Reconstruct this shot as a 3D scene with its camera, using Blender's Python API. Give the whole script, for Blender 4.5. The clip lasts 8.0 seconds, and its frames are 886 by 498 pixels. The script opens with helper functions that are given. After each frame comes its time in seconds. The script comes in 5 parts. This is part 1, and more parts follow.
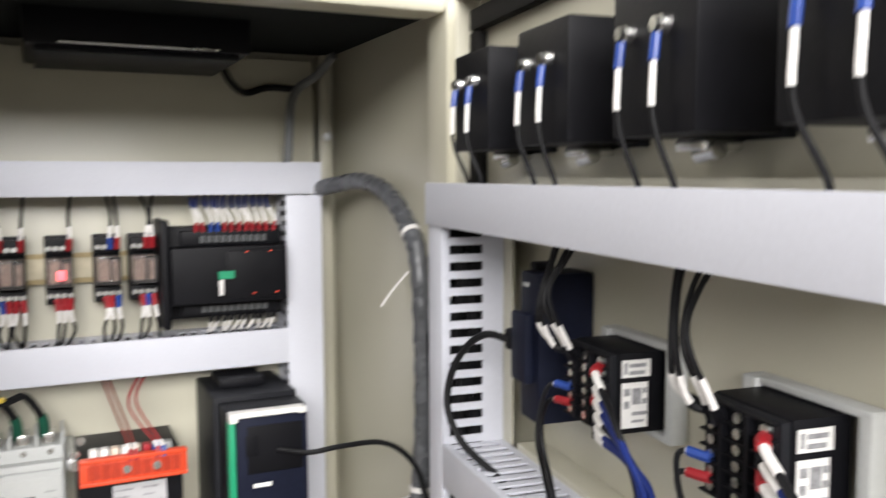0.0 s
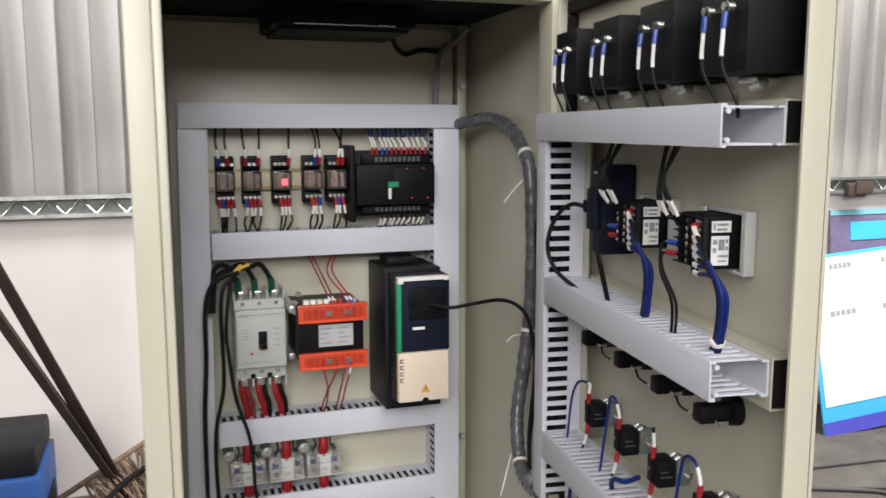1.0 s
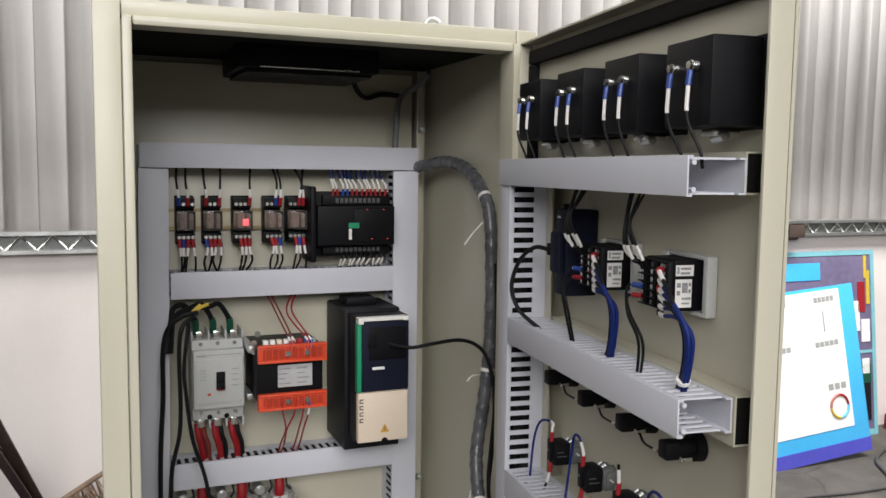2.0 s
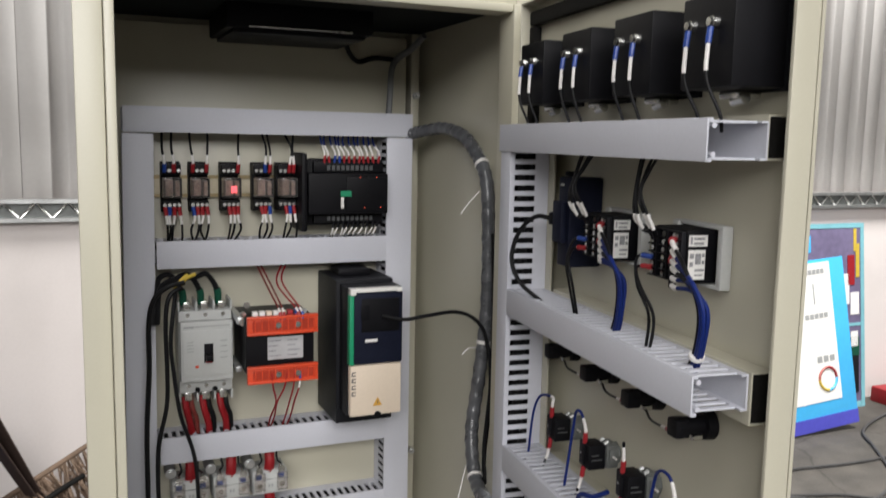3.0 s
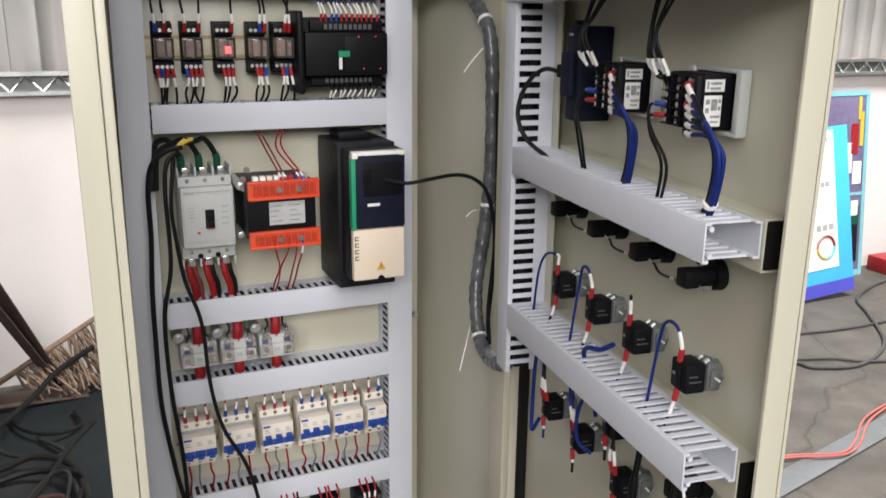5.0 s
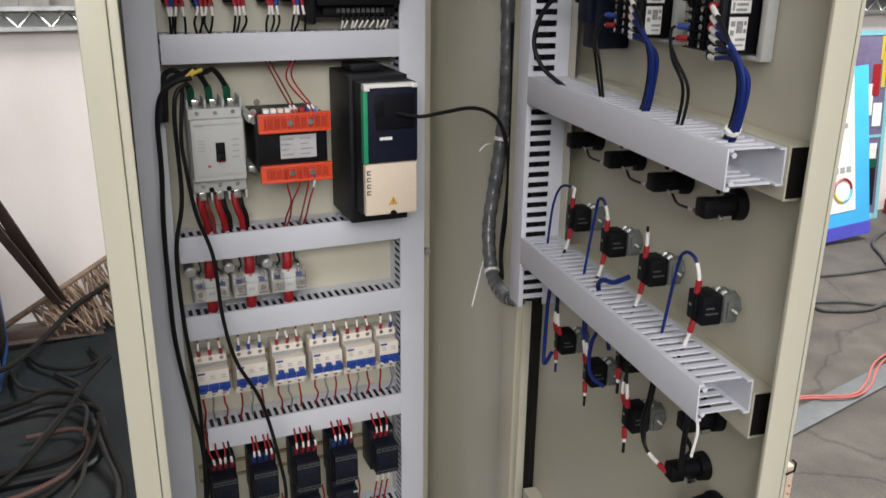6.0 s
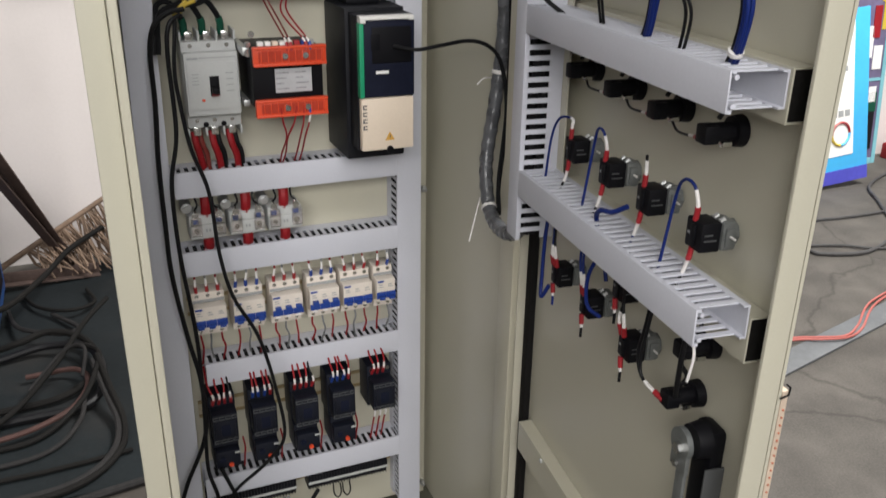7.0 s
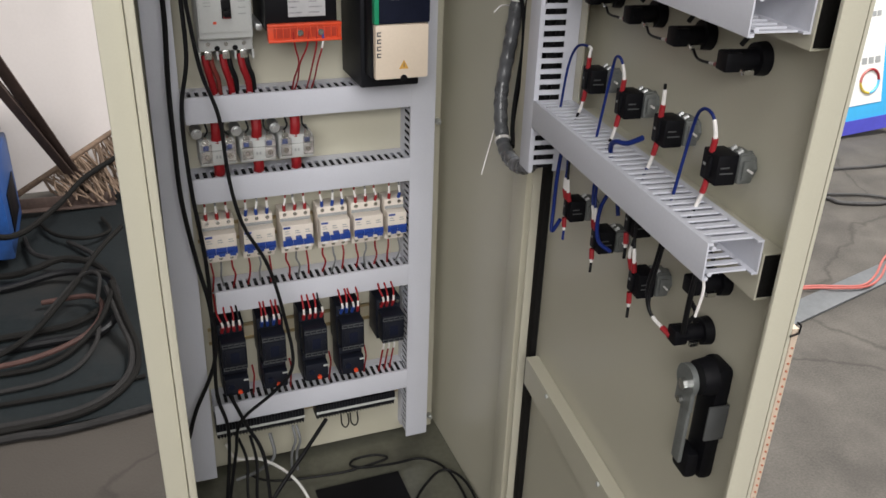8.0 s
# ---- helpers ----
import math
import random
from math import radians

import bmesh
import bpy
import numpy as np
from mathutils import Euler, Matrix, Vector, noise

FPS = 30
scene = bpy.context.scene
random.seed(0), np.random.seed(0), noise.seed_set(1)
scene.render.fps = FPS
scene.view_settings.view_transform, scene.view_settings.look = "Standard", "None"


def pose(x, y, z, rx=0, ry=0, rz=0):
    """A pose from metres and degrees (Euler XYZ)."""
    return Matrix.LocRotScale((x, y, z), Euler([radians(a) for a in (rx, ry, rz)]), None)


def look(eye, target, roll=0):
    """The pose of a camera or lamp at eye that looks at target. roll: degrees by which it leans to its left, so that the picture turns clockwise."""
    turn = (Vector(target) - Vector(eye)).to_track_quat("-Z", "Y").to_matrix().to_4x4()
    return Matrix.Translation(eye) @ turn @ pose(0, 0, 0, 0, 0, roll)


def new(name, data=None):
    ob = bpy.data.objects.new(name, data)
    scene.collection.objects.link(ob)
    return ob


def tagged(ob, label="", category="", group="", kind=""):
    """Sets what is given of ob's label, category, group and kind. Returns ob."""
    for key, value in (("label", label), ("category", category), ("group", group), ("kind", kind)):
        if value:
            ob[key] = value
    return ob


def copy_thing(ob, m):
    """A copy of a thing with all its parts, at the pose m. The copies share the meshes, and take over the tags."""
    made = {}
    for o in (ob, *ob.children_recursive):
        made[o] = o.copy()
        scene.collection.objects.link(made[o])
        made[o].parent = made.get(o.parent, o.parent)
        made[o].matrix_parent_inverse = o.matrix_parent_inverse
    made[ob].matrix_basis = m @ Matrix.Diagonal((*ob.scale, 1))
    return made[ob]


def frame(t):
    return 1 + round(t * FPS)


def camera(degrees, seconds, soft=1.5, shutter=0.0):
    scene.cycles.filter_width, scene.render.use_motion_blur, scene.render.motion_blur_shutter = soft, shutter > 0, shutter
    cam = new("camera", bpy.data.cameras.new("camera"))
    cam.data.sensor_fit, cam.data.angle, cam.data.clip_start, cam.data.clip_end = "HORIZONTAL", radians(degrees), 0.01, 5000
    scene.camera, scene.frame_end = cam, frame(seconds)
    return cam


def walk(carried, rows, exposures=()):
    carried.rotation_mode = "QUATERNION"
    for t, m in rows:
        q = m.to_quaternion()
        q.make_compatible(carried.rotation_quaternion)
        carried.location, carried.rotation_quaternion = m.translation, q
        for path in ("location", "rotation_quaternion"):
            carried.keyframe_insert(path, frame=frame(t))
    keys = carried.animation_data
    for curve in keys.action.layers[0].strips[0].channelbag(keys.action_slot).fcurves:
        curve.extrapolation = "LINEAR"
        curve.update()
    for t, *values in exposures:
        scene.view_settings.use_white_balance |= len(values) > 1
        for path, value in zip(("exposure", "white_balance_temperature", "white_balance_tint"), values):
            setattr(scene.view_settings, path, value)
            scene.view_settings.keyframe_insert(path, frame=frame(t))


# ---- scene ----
cam = camera(54.9, 8.0, shutter=0.5)
PATH = [
    (0, (-0.087, -1.082, 1.489), (0.767, 0.719, 1.318), -0.2),
    (0.2, (-0.122, -1.102, 1.5), (0.848, 0.639, 1.34), -0.5),
    (0.5, (-0.159, -1.193, 1.485), (0.742, 0.585, 1.324), -0.6),
    (0.7, (-0.194, -1.309, 1.463), (0.576, 0.523, 1.234), -0.7),
    (0.8, (-0.216, -1.358, 1.46), (0.497, 0.492, 1.202), -0.5),
    (1, (-0.256, -1.446, 1.466), (0.365, 0.434, 1.187), -0.1),
    (1.5, (-0.294, -1.472, 1.471), (0.396, 0.395, 1.282), 0.1),
    (2.8, (-0.287, -1.416, 1.468), (0.502, 0.41, 1.254), 1.2),
    (3, (-0.287, -1.415, 1.464), (0.491, 0.41, 1.211), 1.1),
    (3.5, (-0.289, -1.417, 1.463), (0.48, 0.398, 1.126), 0.3),
    (4, (-0.287, -1.412, 1.458), (0.48, 0.391, 1.058), 0.1),
    (4.5, (-0.288, -1.406, 1.449), (0.486, 0.378, 0.982), 0.3),
    (6, (-0.285, -1.391, 1.423), (0.438, 0.353, 0.762), 0.7),
    (6.5, (-0.289, -1.392, 1.417), (0.433, 0.329, 0.701), 0.6),
    (7, (-0.288, -1.393, 1.406), (0.429, 0.305, 0.629), 0.9),
    (7.5, (-0.287, -1.389, 1.397), (0.408, 0.278, 0.538), 1.4),
    (8, (-0.276, -1.388, 1.388), (0.386, 0.27, 0.486), 2.0),
]
walk(cam, [(t, look(eye, target, roll)) for t, eye, target, roll in PATH],
     exposures=[(0, 0.70), (0.5, 0.26), (1, -0.05), (1.5, -0.34), (3, -0.33), (3.5, -0.35), (4, -0.14), (4.5, 0.11), (6, -0.27), (6.5, -0.31), (7, -0.32), (7.5, -0.42), (8, -0.28)])

# ---- daylight: overcast sky through an assumed high window band; three added overhead fill lamps ----
world = bpy.data.worlds.new("sky")
scene.world = world
world.use_nodes = True
sky = world.node_tree.nodes.new("ShaderNodeTexSky")
sky.sky_type, sky.sun_disc, sky.sun_elevation, sky.sun_rotation = "NISHITA", False, radians(40), radians(200)
backing = world.node_tree.nodes["Background"]
backing.inputs["Strength"].default_value = 0.12
world.node_tree.links.new(sky.outputs[0], backing.inputs[0])


def area_lamp(name, m, wide, high, watts, color):
    data = bpy.data.lights.new(name, "AREA")
    data.shape, data.size, data.size_y, data.energy, data.color = "RECTANGLE", wide, high, watts, color
    ob = new(name, data)
    ob.matrix_world = m
    return ob


area_lamp("window_daylight", pose(-2.1, -6.9, 4.0, 80, 0, -14), 6.0, 2.3, 575, (1.0, 0.97, 0.95))
# lamps added under the closed roof to brighten walls, floor and cabinet front
area_lamp("overhead_fill", pose(-1.4, -3.7, 5.4), 4.5, 1.6, 170, (1.0, 0.985, 0.96))
area_lamp("overhead_fill", pose(3.4, -0.1, 5.4), 2.2, 1.8, 840, (1.0, 0.985, 0.96))
area_lamp("overhead_fill", pose(-3.2, 0.9, 5.4), 2.2, 1.8, 40, (1.0, 0.985, 0.96))
scene.view_settings.exposure = 0.0


# ---- materials ----
def mat(name, color, rough=0.5, metal=0.0, var=0.12, fine=60.0, coarse=6.0, bump=0.0, emit=0.0, clear=0.0, dirt=None, dirt_amount=0.0, flow=(1, 1, 1), sheen=0.5):
    m = bpy.data.materials.new(name)
    m.use_nodes = True
    n, l = m.node_tree.nodes, m.node_tree.links
    p = n["Principled BSDF"]
    p.inputs["Metallic"].default_value = metal
    p.inputs["Specular IOR Level"].default_value = sheen
    at = n.new("ShaderNodeTexCoord")
    scale = n.new("ShaderNodeVectorMath")
    scale.operation = "MULTIPLY"
    scale.inputs[1].default_value = flow
    l.new(at.outputs["Object"], scale.inputs[0])

    def cloud(size, detail=5.0):
        c = n.new("ShaderNodeTexNoise")
        c.inputs["Scale"].default_value, c.inputs["Detail"].default_value = size, detail
        l.new(scale.outputs[0], c.inputs["Vector"])
        return c

    big, small = cloud(coarse), cloud(fine)
    both = n.new("ShaderNodeMath")
    both.operation = "MULTIPLY_ADD"
    l.new(big.outputs["Fac"], both.inputs[0])
    both.inputs[1].default_value = 0.6
    scaled = n.new("ShaderNodeMath")
    scaled.operation = "MULTIPLY"
    scaled.inputs[1].default_value = 0.4
    l.new(small.outputs["Fac"], scaled.inputs[0])
    l.new(scaled.outputs[0], both.inputs[2])
    ramp = n.new("ShaderNodeMapRange")
    ramp.inputs["From Min"].default_value, ramp.inputs["From Max"].default_value = 0.3, 0.7
    l.new(both.outputs[0], ramp.inputs["Value"])
    mix = n.new("ShaderNodeMix")
    mix.data_type = "RGBA"
    low = tuple(max(0.0, c * (1 - var)) for c in color)
    high = tuple(min(1.0, c * (1 + var)) for c in color)
    mix.inputs["A"].default_value, mix.inputs["B"].default_value = (*low, 1), (*high, 1)
    l.new(ramp.outputs["Result"], mix.inputs["Factor"])
    shade = mix.outputs["Result"]
    if dirt:
        spots = cloud(coarse * 0.7, 8.0)
        edge = n.new("ShaderNodeMapRange")
        edge.inputs["From Min"].default_value, edge.inputs["From Max"].default_value = 0.52, 0.68
        edge.inputs["To Max"].default_value = dirt_amount
        l.new(spots.outputs["Fac"], edge.inputs["Value"])
        over = n.new("ShaderNodeMix")
        over.data_type = "RGBA"
        over.inputs["B"].default_value = (*dirt, 1)
        l.new(shade, over.inputs["A"])
        l.new(edge.outputs["Result"], over.inputs["Factor"])
        shade = over.outputs["Result"]
    l.new(shade, p.inputs["Base Color"])
    gloss = n.new("ShaderNodeMapRange")
    gloss.inputs["To Min"].default_value, gloss.inputs["To Max"].default_value = max(0.03, rough - 0.08), min(1, rough + 0.08)
    l.new(big.outputs["Fac"], gloss.inputs["Value"])
    l.new(gloss.outputs["Result"], p.inputs["Roughness"])
    if bump:
        b = n.new("ShaderNodeBump")
        b.inputs["Strength"].default_value, b.inputs["Distance"].default_value = bump, 0.002
        l.new(small.outputs["Fac"], b.inputs["Height"])
        l.new(b.outputs[0], p.inputs["Normal"])
    if emit:
        p.inputs["Emission Color"].default_value, p.inputs["Emission Strength"].default_value = (*color, 1), emit
    if clear:
        p.inputs["Transmission Weight"].default_value = clear
        p.inputs["IOR"].default_value = 1.3
    return m


PAINT = mat("cream_cabinet_paint", (0.486, 0.466, 0.374), 0.32, var=0.03, fine=400, coarse=5, bump=0.015, dirt=(0.40, 0.375, 0.30), dirt_amount=0.2)
ZINC = mat("galvanised_steel", (0.52, 0.53, 0.53), 0.38, 0.85, 0.2, 120, 15, 0.05)
STEEL = mat("bright_steel", (0.72, 0.72, 0.7), 0.25, 1.0, 0.12, 200, 30)
DUCT = mat("grey_blue_pvc", (0.53, 0.54, 0.595), 0.45, var=0.05, fine=300, coarse=4, bump=0.04, dirt=(0.42, 0.43, 0.47), dirt_amount=0.35)
BLACK = mat("black_plastic", (0.0045, 0.0045, 0.006), 0.5, sheen=0.15, var=0.3, fine=300, coarse=20, bump=0.05)
NAVY = mat("dark_navy_plastic", (0.008, 0.010, 0.022), 0.5, sheen=0.15, var=0.25, fine=300, coarse=20, bump=0.05)
COAL = mat("charcoal_plastic", (0.010, 0.0105, 0.013), 0.5, sheen=0.15, var=0.2, fine=300, coarse=20, bump=0.05)
DULL = mat("worn_dark_edges", (0.075, 0.078, 0.08), 0.5, var=0.2)
GREY = mat("grey_plastic", (0.30, 0.31, 0.31), 0.5, var=0.08, fine=300, coarse=15, bump=0.03)
PALE = mat("pale_grey_plastic", (0.46, 0.47, 0.46), 0.45, var=0.06, fine=300, coarse=15, bump=0.03)
WHITE = mat("white_plastic", (0.72, 0.71, 0.68), 0.4, var=0.05, fine=300, coarse=15)
CREAM = mat("cream_plastic", (0.66, 0.56, 0.45), 0.45, var=0.05, fine=300, coarse=12)
PAPER = mat("white_label_paper", (0.74, 0.73, 0.71), 0.6, var=0.05)
GLAND = mat("dusty_gland_plate", (0.135, 0.135, 0.105), 0.32, 0.25, 0.25, 90, 7, 0.08, dirt=(0.06, 0.057, 0.048), dirt_amount=0.6)
MCB_CASE = mat("warm_white_breaker_case", (0.68, 0.62, 0.55), 0.42, var=0.05, fine=300, coarse=15)
LABEL_INK = mat("soft_grey_label_print", (0.26, 0.26, 0.27), 0.6, var=0.5, fine=900, coarse=400)
COLLAR = mat("zinc_alloy_collar", (0.16, 0.17, 0.165), 0.4, 0.35, 0.2, 300, 60, 0.05)
STRIP = mat("scuffed_grey_strip", (0.105, 0.110, 0.116), 0.6, 0.1, 0.2, 60, 6, 0.1)
INK = mat("dark_print", (0.06, 0.06, 0.07), 0.6, var=0.2)
# near-black colour that imitates shade under the cabinet roof
ROOF_SHADE = mat("dark_roof_shade", (0.016, 0.018, 0.018), 0.9, var=0.3, fine=200, coarse=12, bump=0.3, sheen=0.1)
INDIGO_CASE = mat("blue_black_plastic", (0.008, 0.0095, 0.016), 0.45, sheen=0.25, var=0.25, fine=300, coarse=20, bump=0.05)
SHADED_ORANGE = mat("shaded_orange_plastic", (0.36, 0.035, 0.016), 0.35, var=0.2, fine=200, coarse=60)
LABEL_FILM = mat("silver_label_film", (0.40, 0.40, 0.41), 0.45, var=0.08, fine=300, coarse=60)
WEB = mat("bright_zinc_rail_web", (0.50, 0.45, 0.33), 0.45, 0.45, 0.15, 120, 20)
ORANGE = mat("orange_plastic", (0.62, 0.065, 0.022), 0.4, var=0.12, fine=200, coarse=20)
BLUE = mat("blue_plastic", (0.014, 0.048, 0.25), 0.4, var=0.12)
GREEN = mat("green_plastic", (0.01, 0.25, 0.12), 0.45, var=0.12)
RED = mat("red_plastic", (0.28, 0.012, 0.018), 0.45, var=0.15)
YELLOW = mat("yellow_plastic", (0.55, 0.40, 0.05), 0.5, var=0.15)
AMBER = mat("amber_warning_print", (0.55, 0.30, 0.05), 0.5, var=0.1)
BRASS = mat("yellow_zinc_rail", (0.34, 0.27, 0.15), 0.4, 0.7, 0.15, 120, 20)
BLACK_WIRE = mat("black_wire_pvc", (0.006, 0.006, 0.007), 0.5, sheen=0.2, var=0.3)
RED_WIRE = mat("red_wire_pvc", (0.24, 0.011, 0.015), 0.5, sheen=0.22, var=0.2)
BROWN_WIRE = mat("dark_red_wire_pvc", (0.16, 0.03, 0.025), 0.5, sheen=0.22, var=0.2)
BLUE_WIRE = mat("blue_wire_pvc", (0.006, 0.018, 0.125), 0.5, sheen=0.22, var=0.2)
GREEN_WIRE = mat("green_wire_pvc", (0.01, 0.075, 0.045), 0.5, sheen=0.22, var=0.2)
GREY_WIRE = mat("grey_sheath", (0.16, 0.165, 0.17), 0.5, var=0.25, fine=150, coarse=30, bump=0.1)
OLD_RUBBER = mat("dusty_rubber_sheath", (0.022, 0.021, 0.021), 0.7, var=0.35, fine=60, coarse=8, bump=0.1, sheen=0.12)
FLOOR_CABLE = mat("dusty_grey_sheath", (0.062, 0.060, 0.060), 0.7, var=0.3, fine=60, coarse=8, bump=0.1, sheen=0.2)
OLD_RED = mat("dusty_brown_sheath", (0.055, 0.028, 0.024), 0.7, var=0.35, fine=60, coarse=8, bump=0.1, sheen=0.25)
SPIRAL = mat("smoky_spiral_wrap", (0.085, 0.088, 0.095), 0.28, sheen=0.5, var=0.3, fine=80, coarse=40, bump=0.1)
MARK = mat("white_marker_sleeve", (0.70, 0.68, 0.66), 0.5, var=0.1, fine=900, coarse=300)
RUBBER = mat("black_rubber_foam", (0.008, 0.0075, 0.007), 0.8, sheen=0.15, var=0.3, fine=300, coarse=30, bump=0.3)
SMOKE = mat("clear_smoky_plastic", (0.85, 0.82, 0.80), 0.08, var=0.02, clear=0.95)
COIL = mat("pale_relay_core", (0.30, 0.21, 0.17), 0.5, var=0.3, fine=300, coarse=120)
LED_RED = mat("red_led", (1.0, 0.12, 0.14), 0.4, emit=1.2)
LED_DIM = mat("small_red_led", (1.0, 0.10, 0.05), 0.4, emit=1.0)
DIM = mat("dull_grey_render", (0.20, 0.192, 0.184), 0.85, var=0.12, fine=40, coarse=2, bump=0.15)
ROOF = mat("dull_steel_roofing", (0.26, 0.26, 0.26), 0.6, var=0.1, fine=40, coarse=2)
WALL = mat("white_wall_paint", (0.68, 0.63, 0.61), 0.8, var=0.04, fine=90, coarse=2.5, bump=0.1, dirt=(0.55, 0.51, 0.49), dirt_amount=0.4)
SHEET = mat("white_corrugated_steel", (0.76, 0.74, 0.72), 0.5, var=0.04, fine=60, coarse=2, dirt=(0.50, 0.48, 0.46), dirt_amount=0.35)
CONCRETE = mat("worn_concrete", (0.078, 0.071, 0.063), 0.75, var=0.42, fine=160, coarse=6.0, bump=0.45, dirt=(0.048, 0.043, 0.039), dirt_amount=0.55, sheen=0.25)
# concrete turns darker brown around (-1.15, 0.35), with an uneven edge
n, l = CONCRETE.node_tree.nodes, CONCRETE.node_tree.links
p = n["Principled BSDF"]
was = p.inputs["Base Color"].links[0].from_socket
at, far, edge_noise, total, edge, over = n.new("ShaderNodeTexCoord"), n.new("ShaderNodeVectorMath"), n.new("ShaderNodeTexNoise"), n.new("ShaderNodeMath"), n.new("ShaderNodeMapRange"), n.new("ShaderNodeMix")
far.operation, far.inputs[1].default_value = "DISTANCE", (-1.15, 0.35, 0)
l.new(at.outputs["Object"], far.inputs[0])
edge_noise.inputs["Scale"].default_value, edge_noise.inputs["Detail"].default_value = 4.0, 6.0
l.new(at.outputs["Object"], edge_noise.inputs["Vector"])
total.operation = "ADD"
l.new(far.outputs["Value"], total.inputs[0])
l.new(edge_noise.outputs["Fac"], total.inputs[1])
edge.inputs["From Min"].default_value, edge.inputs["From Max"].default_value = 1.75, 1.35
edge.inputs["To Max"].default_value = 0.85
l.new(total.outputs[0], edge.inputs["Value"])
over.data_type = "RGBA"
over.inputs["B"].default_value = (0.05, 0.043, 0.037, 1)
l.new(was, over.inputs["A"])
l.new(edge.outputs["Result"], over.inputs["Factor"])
warp, bend, cells, split, crack = n.new("ShaderNodeTexNoise"), n.new("ShaderNodeMix"), n.new("ShaderNodeTexVoronoi"), n.new("ShaderNodeMapRange"), n.new("ShaderNodeMix")
warp.inputs["Scale"].default_value, warp.inputs["Detail"].default_value = 3.0, 6.0
l.new(at.outputs["Object"], warp.inputs["Vector"])
bend.data_type, bend.inputs["Factor"].default_value = "VECTOR", 0.22
l.new(at.outputs["Object"], bend.inputs[4])
l.new(warp.outputs["Color"], bend.inputs[5])
cells.feature, cells.inputs["Scale"].default_value = "DISTANCE_TO_EDGE", 1.1
l.new(bend.outputs[1], cells.inputs["Vector"])
split.inputs["From Min"].default_value, split.inputs["From Max"].default_value = 0.008, 0.0
split.inputs["To Max"].default_value = 0.5
l.new(cells.outputs["Distance"], split.inputs["Value"])
crack.data_type = "RGBA"
crack.inputs["B"].default_value = (0.022, 0.019, 0.017, 1)
l.new(over.outputs["Result"], crack.inputs["A"])
l.new(split.outputs["Result"], crack.inputs["Factor"])
l.new(crack.outputs["Result"], p.inputs["Base Color"])
RUST = mat("rusty_steel", (0.075, 0.05, 0.042), 0.75, 0.3, 0.4, 90, 14, 0.3)
TWIG = mat("dry_broom_twigs", (0.17, 0.115, 0.08), 0.85, var=0.4, fine=90, coarse=20, bump=0.3)
MATTING = mat("dark_green_rubber_mat", (0.010, 0.013, 0.0145), 0.8, sheen=0.15, var=0.3, fine=70, coarse=4, bump=0.3, dirt=(0.03, 0.027, 0.025), dirt_amount=0.5)
MACHINE = mat("blue_machine_paint", (0.012, 0.06, 0.22), 0.45, var=0.2, fine=80, coarse=6, dirt=(0.03, 0.04, 0.06), dirt_amount=0.5)
SKYBLUE = mat("light_blue_print", (0.06, 0.42, 0.78), 0.4, var=0.08, fine=40, coarse=5)
INDIGO = mat("indigo_print", (0.07, 0.07, 0.42), 0.4, var=0.12, fine=40, coarse=5)
PURPLE = mat("dim_purple_print", (0.13, 0.11, 0.19), 0.5, var=0.3, fine=30, coarse=6)
TEAL = mat("teal_frame_print", (0.18, 0.42, 0.48), 0.5, var=0.15)
CORAL = mat("coral_cable", (0.37, 0.10, 0.085), 0.5, var=0.15)
DOT = mat("orange_brown_dots", (0.42, 0.15, 0.09), 0.7, var=0.2)
KRAFT = mat("pale_packing_foam", (0.50, 0.40, 0.31), 0.8, var=0.1, fine=200, coarse=20, bump=0.3)


# ---- building tools ----
def box(bm, x0, x1, y0, y1, z0, z1, bevel=0.0):
    made = bmesh.ops.create_cube(bm, size=1.0, matrix=Matrix.LocRotScale(((x0 + x1) / 2, (y0 + y1) / 2, (z0 + z1) / 2), None, (abs(x1 - x0), abs(y1 - y0), abs(z1 - z0))))
    if bevel:
        edges = {e for v in made["verts"] for e in v.link_edges}
        bmesh.ops.bevel(bm, geom=list(edges), offset=bevel, segments=2, profile=0.6, affect="EDGES")
    return bm


def rod(bm, a, b, r, r2=None, seg=14, caps=True):
    a, b = Vector(a), Vector(b)
    r2 = r if r2 is None else r2
    q = (b - a).to_track_quat("Z", "Y")
    rings = []
    for c, k in ((a, r), (b, r2)):
        rings.append([bm.verts.new(c + q @ Vector((k * math.cos(i * math.tau / seg), k * math.sin(i * math.tau / seg), 0))) for i in range(seg)])
    for i in range(seg):
        j = (i + 1) % seg
        bm.faces.new((rings[0][i], rings[0][j], rings[1][j], rings[1][i]))
    if caps:
        bm.faces.new(rings[0][::-1])
        bm.faces.new(rings[1])
    return bm


def spline(points, steps=7):
    p = [Vector(q) for q in points]
    if len(p) < 3:
        return p
    p = [2 * p[0] - p[1]] + p + [2 * p[-1] - p[-2]]
    out = []
    for i in range(1, len(p) - 2):
        a, b, c, d = p[i - 1:i + 3]
        for s in range(steps):
            t = s / steps
            out.append(0.5 * (2 * b + (c - a) * t + (2 * a - 5 * b + 4 * c - d) * t * t + (3 * b - a - 3 * c + d) * t ** 3))
    return out + [p[-2]]


def stretch(line, s0, s1):
    """The piece of a polyline between two lengths along it."""
    out, run = [], 0.0
    for a, b in zip(line, line[1:]):
        k = (b - a).length
        if k > 0 and run + k > s0 and run < s1:
            lo, hi = max(0, (s0 - run) / k), min(1, (s1 - run) / k)
            if not out:
                out.append(a.lerp(b, lo))
            out.append(a.lerp(b, hi))
        run += k
    return out


